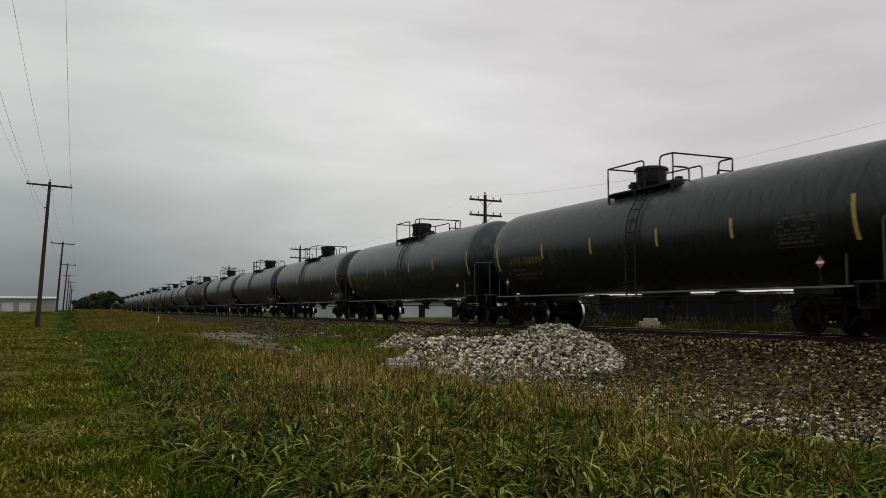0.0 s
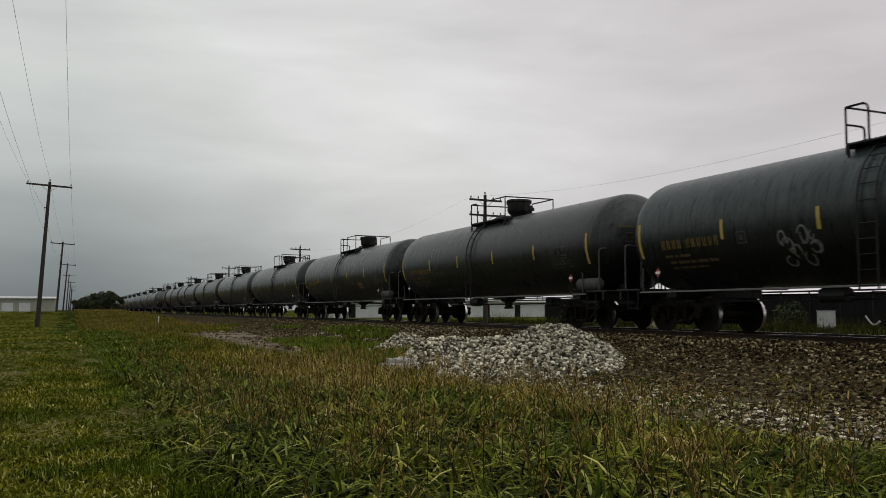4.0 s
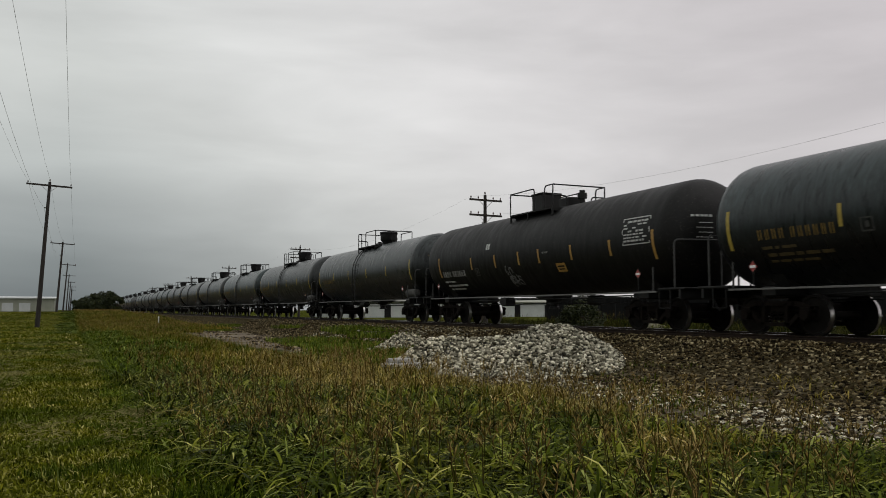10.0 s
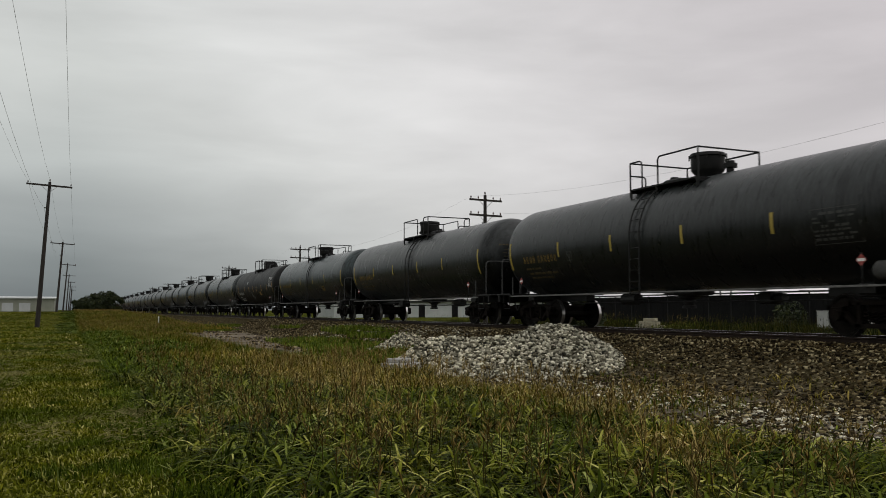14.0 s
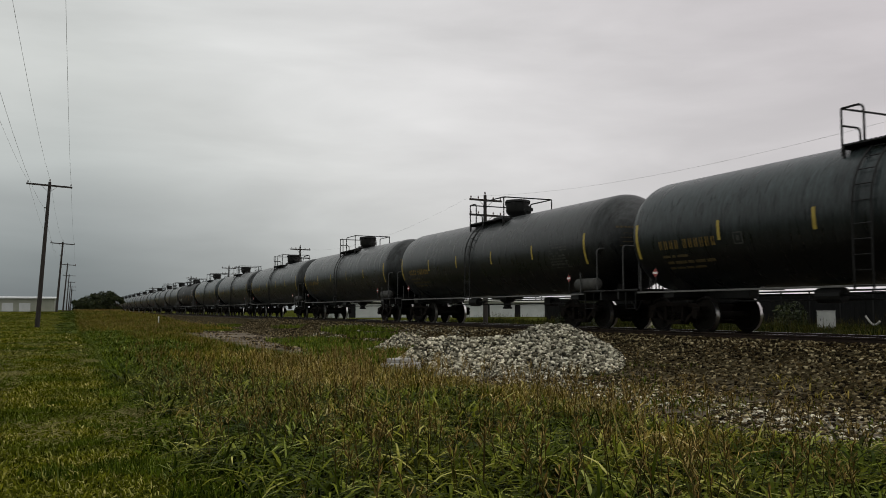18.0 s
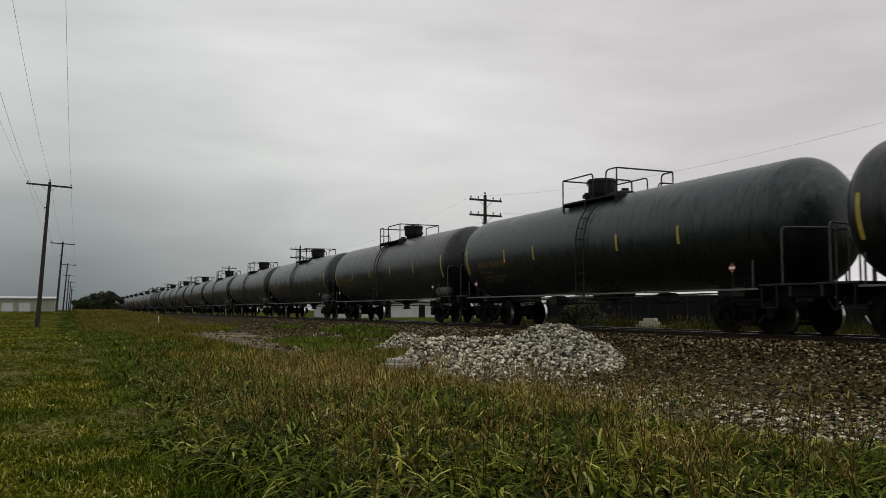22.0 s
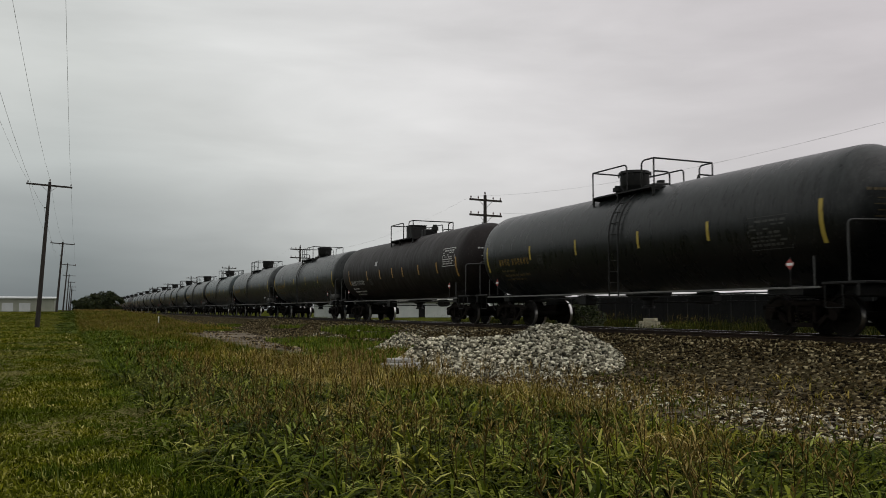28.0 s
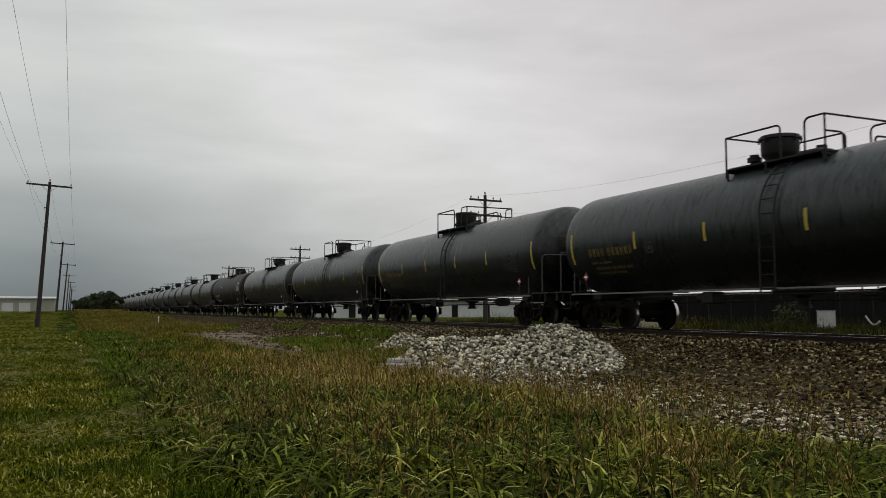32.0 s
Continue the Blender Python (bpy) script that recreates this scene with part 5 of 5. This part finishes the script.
    for x, y in weedy + [(13.2, 35.5), (13.3, 37.2), (13.2, 39), (13.3, 40.8), (9.3, 24.5), (10.6, 25.2), (11.4, 27.5), (10.2, 27.2), (8.8, 26.4), (9.6, 29.2), (11.0, 30.0), (8.6, 29), (10.2, 32), (11.6, 33), (9.2, 22.6), (10.6, 23.0), (12.8, 50.6), (12.6, 52.4), (12.2, 67), (12.0, 70), (11.7, 74), (9.5, 61), (10.5, 63), (7.2, 20.0), (7.5, 21.2), (7.9, 20.5), (7.6, 20.0), (8.0, 20.9), (7.2, 22.4), (7.4, 25.2), (8.0, 27.4), (8.2, 24.4), (8.5, 21.7), (8.8, 22.6), (8.2, 22.9), (9.3, 23.6), (10.0, 26.2), (9.0, 25.4)]:
        o = new("low_weeds", low[j % 2])
        o.matrix_basis = pose(x, y, ground_z(x, y), 0, 0, 90 * j) @ Matrix.Diagonal((1, 1, rng.uniform(0.7, 1.5), 1))
        tagged(o, "low green weeds on the dirt beside the ballast", "weeds", "low weeds", "stuff")
        j += 1
    # thin weeds among the loose gravel
    thin = [blades_mesh("sparse_weeds", 90, 0.9, 0.07, 0.26, 0.018, rng, 4, lean=0.9, segs=3, mats=[m, M_SEED, M_STALK]) for m in (M_DRY, M_TONGUE, M_RUSTY)]
    for _ in range(58):
        y = rng.uniform(5.5, 15.5)
        x = rng.uniform(7.2, 10.6) if rng.random() < 0.75 else rng.uniform(10.6, 12.6)
        if noise.noise((x * 0.7, y * 0.5, 12.0)) > -0.12:
            o = new("sparse_weeds", thin[j % 3])
            o.matrix_basis = pose(x, y, ground_z(x, y), 0, 0, 40 * j)
            tagged(o, "thin dry weeds growing through the loose gravel", "weeds", "sparse weeds", "stuff")
            j += 1
    y = 59
    while y < 190:
        x = 2.6
        while x < (7.0 if y < 66 else 12.4):
            o = new("tall_grass", far[j % 2])
            o.matrix_basis = pose(x, y, ground_z(x, y), 0, 0, 90 * (j % 4))
            tagged(o, label, "tall grass", "tall grass", "stuff")
            j += 1
            x += 3.4
        y += 3.6
    y = 58
    while y < 150:
        for x in (0.6, 2.0):
            o = new("tall_grass", green_mid[j % 2])
            xx = x + rng.uniform(-0.5, 0.5)
            o.matrix_basis = pose(xx, y, ground_z(xx, y), 0, 0, 50 * j) @ Matrix.Diagonal((1.5, 1.5, rng.uniform(0.35, 0.8), 1))
            tagged(o, label, "tall grass", "tall grass", "stuff")
            j += 1
        y += 2.4
    # tall dark plumes over the dry grass
    plume = [blades_mesh("dark_seed_stalks", 6, 0.3, 0.3, 0.62, 0.016, rng, 5 + k, lean=0.9, mats=[M_DRY, M_STALK, M_STALK]) for k in range(3)]
    for x, y in ((6.1, 14.4), (6.5, 14.9), (5.3, 14.0), (6.9, 13.4), (7.0, 12.2), (5.0, 15.2), (7.2, 11.0), (4.4, 12.4), (6.2, 10.2), (4.7, 16.4), (7.4, 9.6)):
        o = new("dark_seed_stalks", plume[j % 3])
        m = pose(x, y, ground_z(x, y), 0, 0, 77 * j)
        o.matrix_basis = m
        tagged(o, "tall dark brown seed stalks above the dry grass", "grass stalks", "seed stalks", "stuff")
        SWAYING.append((o, m, rng.uniform(0, 6.28), rng.uniform(1.4, 2.4)))
        j += 1
    # greener, lower grass where the mower stops
    verge = [blades_mesh("verge_grass", 900, 0.75, 0.10, 0.30, 0.02, rng, 0, 0.8, 3, mats=[M_VERGE]) for k in range(3)]
    y = 6.5
    while y < 60:
        for x in ((1.5, 2.1) if y < 15 else (1.35, 1.9) if y < 26 else (1.4,)):
            o = new("verge_grass", verge[j % 3])
            o.matrix_basis = pose(x + rng.uniform(-0.2, 0.15), y, ground_z(x, y), 0, 0, 90 * (j % 4) + rng.uniform(-20, 20)) @ Matrix.Diagonal((1, 1, rng.uniform(0.6, 1.1) + 0.5 * (x - 1.4), 1))
            tagged(o, "low dark green grass along the edge of the mown strip", "grass", "verge grass", "stuff")
            j += 1
        y += 1.2 if y < 26 else 1.5
    for _ in range(46):
        y = 24 + 62 * rng.random() ** 1.3
        x = rng.uniform(-0.075 * y - 1.0, 0.9)
        o = new("verge_grass", verge[j % 3])
        o.matrix_basis = pose(x, y, ground_z(x, y), 0, 0, 70 * j) @ Matrix.Diagonal((rng.uniform(0.3, 0.8), rng.uniform(0.4, 0.9), rng.uniform(0.35, 0.7), 1))
        tagged(o, "low dark green grass tussock left by the mower", "grass", "verge grass", "stuff")
        j += 1
    for _ in range(16):
        y = rng.uniform(6.8, 15)
        x = rng.uniform(-0.075 * y - 0.4, 1.1)
        o = new("verge_grass", verge[j % 3])
        o.matrix_basis = pose(x, y, ground_z(x, y), 0, 0, 70 * j) @ Matrix.Diagonal((rng.uniform(0.15, 0.4), rng.uniform(0.2, 0.5), rng.uniform(0.4, 0.75), 1))
        tagged(o, "low dark green grass tussock left by the mower", "grass", "verge grass", "stuff")
        j += 1
    # fountains of long blades that hang over
    clump = [blades_mesh("arching_grass_clump", 26, 0.2, 0.22, 0.44, 0.022, rng, 2, lean=1.0, segs=6, mats=[M_GRASS, M_SEED, M_STALK], broad=70) for k in range(3)]
    edge = [(rng.uniform(1.55, 2.7), rng.uniform(9, 34)) for _ in range(34)]
    for x, y in edge + [(rng.uniform(2.0, 6.6), rng.uniform(4.4, 10.5)) for _ in range(26)] + [(1.7, 12.1), (1.95, 12.9), (1.5, 10.8), (2.2, 9.4), (1.45, 8.4), (2.9, 8.4), (3.6, 7.3), (4.5, 6.5), (2.4, 7.0), (5.4, 5.6), (3.9, 9.5), (1.9, 6.2), (3.1, 5.9), (5.2, 7.9), (6.2, 6.6)]:
        o = new("arching_grass_clump", clump[j % 3])
        m = pose(x, y, ground_z(x, y), 0, 0, 60 * j)
        o.matrix_basis = m
        tagged(o, "tuft of long arching green grass blades", "grass tuft", "arching grass tufts", "stuff")
        SWAYING.append((o, m, rng.uniform(0, 6.28), rng.uniform(2.0, 3.4)))
        j += 1
    lawn = [blades_mesh("mown_grass", 5200, 1.0, 0.05, 0.15, 0.015, rng, 0, 0.9, 2, mats=[M_LAWN, M_SEED]) for k in range(3)]
    y = 4.0
    while y < 30:
        x = 0.3 + rng.uniform(-0.2, 0.2)
        while x > -0.075 * y - 1.6:
            o = new("mown_grass", lawn[j % 3])
            px, py = x + rng.uniform(-0.2, 0.2), y + rng.uniform(-0.25, 0.25)
            o.matrix_basis = pose(px, py, ground_z(px, py), 0, 0, rng.uniform(0, 360)) @ Matrix.Diagonal((1, 1, rng.uniform(0.8, 1.15), 1))
            tagged(o, "short mown grass with dry clippings", "lawn", "mown grass", "stuff")
            j += 1
            x -= 1.6
        y += 1.55
    wide_lawn = [blades_mesh("mown_grass", 3000, 2.1, 0.05, 0.15, 0.05, rng, 0, 0.9, 2, mats=[M_LAWN]) for k in range(2)]
    y = 31.5
    while y < 150:
        x = -1.2
        while x > -0.085 * y - 3:
            o = new("mown_grass", wide_lawn[j % 2])
            o.matrix_basis = pose(x + rng.uniform(-0.4, 0.4), y, ground_z(x, y), 0, 0, 90 * (j % 4))
            tagged(o, "short mown grass with dry clippings", "lawn", "mown grass", "stuff")
            j += 1
            x -= 4.0
        y += 4.0
    # straw left by the mower, lying in loose swathes
    v, f = [], []
    for i in range(11200):
        y = 10 + 32 * rng.random() ** 1.2
        x = rng.uniform(-0.075 * y - 0.6, 1.2)
        if i >= 10000:          # three thick wisps of straw
            cx, cy = ((0.83, 12.7), (0.57, 25.9), (-1.1, 21.5))[i % 3]
            x, y = rng.normal(cx, 0.13), rng.normal(cy, 0.3)
        elif noise.noise((x * 0.7, y * 0.22, 3.3)) + 0.35 * noise.noise((x * 2.1, y * 1.3, 5.1)) < 0.12:
            continue
        a, l = rng.uniform(0, 6.28), rng.uniform(0.02, 0.055)
        dx, dy, z = math.cos(a) * l, math.sin(a) * l, ground_z(x, y) + rng.uniform(0.05, 0.10)
        k = len(v)
        v += [(x - dx - dy * 0.06, y - dy + dx * 0.06, z), (x - dx + dy * 0.06, y - dy - dx * 0.06, z), (x + dx, y + dy, z + rng.uniform(-0.03, 0.04)), (x + dy * 0.07, y - dx * 0.07, z + 0.006)]
        f += [(k, k + 1, k + 3), (k + 1, k + 2, k + 3)]
    me = bpy.data.meshes.new("grass_clippings")
    me.from_pydata(v, [], f)
    me.materials.append(M_STRAW)
    tagged(new("grass_clippings", me), "dry straw clippings on the mown grass", "grass clippings", kind="stuff")


make_grass()


def leaf_cloud(rng, blobs, count, size):
    """Small leaves scattered through several rounded clumps."""
    bd = Build()
    for _ in range(count):
        c = blobs[rng.integers(len(blobs))]
        d = rng.normal(0, 1, 3)
        d /= np.linalg.norm(d) + 1e-6
        p = np.array(c[:3]) + d * c[3] * rng.uniform(0.55, 1.0) ** 0.5 * rng.uniform(0.75, 1.1)
        u = rng.normal(0, 1, 3)
        u /= np.linalg.norm(u)
        w = np.cross(u, rng.normal(0, 1, 3))
        w /= np.linalg.norm(w) + 1e-6
        l = size * rng.uniform(0.6, 1.4)
        bd.add([tuple(p - u * l), tuple(p + w * l * 0.45), tuple(p + u * l), tuple(p - w * l * 0.45)], [(0, 1, 2, 3)])
    return bd


def make_tree(name, x, y, h, spread, rng, leaves, size, label, category):
    t = new(name)
    t.location = (x, y, ground_z(x, y))
    tagged(t, label, category)
    tb = Build()
    th = 0.35 * h
    tb.cyl((0, 0, -0.2), (0.05 * h, 0, th), 0.05 * h * 0.5, 10, 0.03 * h * 0.5)
    blobs = []
    for k in range(7):
        a = k * 0.9 + rng.uniform(0, 0.5)
        r = spread * rng.uniform(0.25, 0.75)
        z = h * rng.uniform(0.45, 0.85)
        tip = (r * math.cos(a), r * math.sin(a), z)
        tb.cyl((0.05 * h, 0, th * 0.9), tip, 0.014 * h, 6, 0.004 * h)
        blobs.append((*tip, spread * rng.uniform(0.28, 0.5)))
    blobs.append((0, 0, h * 0.8, spread * 0.4))
    for k in range(4):
        a = k * 1.57 + rng.uniform(0, 1)
        blobs.append((spread * 0.6 * math.cos(a), spread * 0.6 * math.sin(a), h * 0.22, spread * 0.4))
    part("trunk", tb, M_BARK, t, smooth=40)
    part("crown", leaf_cloud(rng, blobs, leaves, size), M_TREELEAF, t)
    return t


def make_trees():
    rng = np.random.default_rng(4)
    for x, y, h, sp in ((1.4, 186, 2.2, 1.3), (2.6, 192, 3.0, 1.7), (4.4, 189, 3.9, 1.9), (6.0, 194, 4.4, 2.2), (7.6, 192, 4.5, 2.0), (8.9, 190, 4.0, 1.3), (3.4, 186, 2.2, 1.4)):
        make_tree("bushy_tree", x, y, h, sp, rng, 2200, 0.20, "dark green bushy tree beside the far end of the track", "tree")
    for x, y, h, sp in ((22.0, 34.6, 1.5, 0.8), (22.4, 33.8, 2.1, 0.95), (23.0, 34.4, 1.7, 0.8)):
        make_tree("shrub", x, y, h, sp, rng, 1500, 0.07, "dark leafy shrub beyond the track", "shrub")
    for x, y, h, sp in ((43, 31, 2.4, 2.0), (42.5, 27, 2.2, 1.9), (43.2, 23, 2.5, 2.0), (43, 41, 1.6, 1.2)):
        make_tree("shrub", x, y, h, sp, rng, 1300, 0.10, "dark leafy shrub against the fence", "shrub")
    # rank weeds along the far side of the line
    weeds = [blades_mesh("weeds", 260, 1.1, 0.35, 0.95, 0.035, rng, 14, 0.35, 3, mats=[M_LEAF, M_LEAF, M_STALK]) for k in range(3)]
    j = 0
    for y in range(8, 70, 2):
        for x in (31.0, 33.4, 35.8, 38.0, 40.6, 43.0):
            if 31 < x < 37 and 37 < y < 47:          # trodden ground in front of the timbers
                continue
            o = new("weeds", weeds[j % 3])
            o.matrix_basis = pose(x + rng.uniform(-0.6, 0.6), y + rng.uniform(-0.6, 0.6), ground_z(x, y), 0, 0, 90 * j) @ Matrix.Diagonal((1, 1, rng.uniform(0.3, 0.95), 1))
            tagged(o, "dark rank weeds in front of the fence", "weeds", "weeds", "stuff")
            j += 1
    sunny = [blades_mesh("weeds", 200, 1.1, 0.2, 0.7, 0.03, rng, 10, 0.5, 3, mats=[M_GRASS, M_SEED, M_STALK]) for k in range(2)]
    for k in range(9):
        x, y = rng.uniform(34.0, 37.0), rng.uniform(41, 54)
        o = new("weeds", sunny[k % 2])
        o.matrix_basis = pose(x, y, ground_z(x, y), 0, 0, 90 * k) @ Matrix.Diagonal((1, 1, rng.uniform(0.6, 1.6), 1))
        tagged(o, "yellow-green weeds beyond the track", "weeds", "weeds", "stuff")
    for y in range(10, 90, 2):
        for x in (21.6, 23.8):
            if rng.random() < 0.55:
                o = new("weeds", weeds[j % 3])
                o.matrix_basis = pose(x + rng.uniform(-0.6, 0.6), y + rng.uniform(-0.6, 0.6), ground_z(x, y), 0, 0, 90 * j) @ Matrix.Diagonal((1, 1, rng.uniform(0.3, 0.7), 1))
                tagged(o, "green weeds beyond the track", "weeds", "weeds", "stuff")
                j += 1


make_trees()


# ---- what moves ----
TRIM = {0: 0.18, 1: 0.0, 2: -0.07, 3: -0.05, 4: 0.1, 5: 0.25, 6: 0.35, 7: 0.18, 8: 0.15, 9: -0.5, 10: -0.3, 11: -0.18, 12: -0.22, 13: -0.37, 14: 0.2, 15: 0.3, 16: 0.4, 17: 0.47,
        18: 0.28, 19: 0.19, 20: 0.2, 21: 0.5, 22: 0.27, 23: 0.29, 24: 0.2, 25: -0.4, 26: -0.3, 27: -0.3, 28: -0.3, 29: -0.54, 30: 0.0, 31: 0.0, 32: 0.34}
OFF_PITCH = {20: -0.12}          # cars a little off their even spacing


def run(t):
    """Metres that the train has gone at t seconds."""
    k = min(31, int(t))
    u = t - k
    u = u * u * (3 - 2 * u)
    return 11.443 * t + 0.273 * t * t / 32 + TRIM[k] * (1 - u) + TRIM[k + 1] * u


def motions():
    for n, car in CARS.items():
        y0 = 19.57 - PITCH * n + OFF_PITCH.get(n, 0.0)
        turn = 0 if n in FORWARD else 180
        walk(car, [(t, pose(TRACK_X, y0 + run(t), RAIL_Z, 0, 0, turn)) for t in range(33)])
        # the wheels roll while the car is near
        near = [i / 30 for i in range(0, 961) if -4 < y0 + run(i / 30) < 62]
        if len(near) < 2:
            continue
        sign = -1 if turn == 0 else 1
        times = sorted({0.0, *near, 32.0})
        a = near[0]
        spins = []
        for t in times:
            tt = min(max(t, near[0]), near[-1])
            spins.append((t, sign * math.degrees((run(tt) - run(a)) / 0.457)))
        for tr in car.children:
            if tr.name.startswith("truck"):
                for w in tr.children:
                    if w.name.startswith("wheelset"):
                        p = w.location.copy()
                        walk(w, [(t, Matrix.Translation(p) @ Matrix.Rotation(radians(s), 4, "X")) for t, s in spins])
    for o, m, phase, rate in SWAYING:
        rows = []
        for i in range(0, 65):
            t = i * 0.5
            a = 1.5 * math.sin(rate * t + phase) + 0.8 * math.sin(2.3 * rate * t + 2 * phase)
            rows.append((t, Matrix.Translation(m.translation) @ pose(0, 0, 0, -0.4 * a, a, 0) @ m.to_3x3().to_4x4()))
        walk(o, rows)


motions()
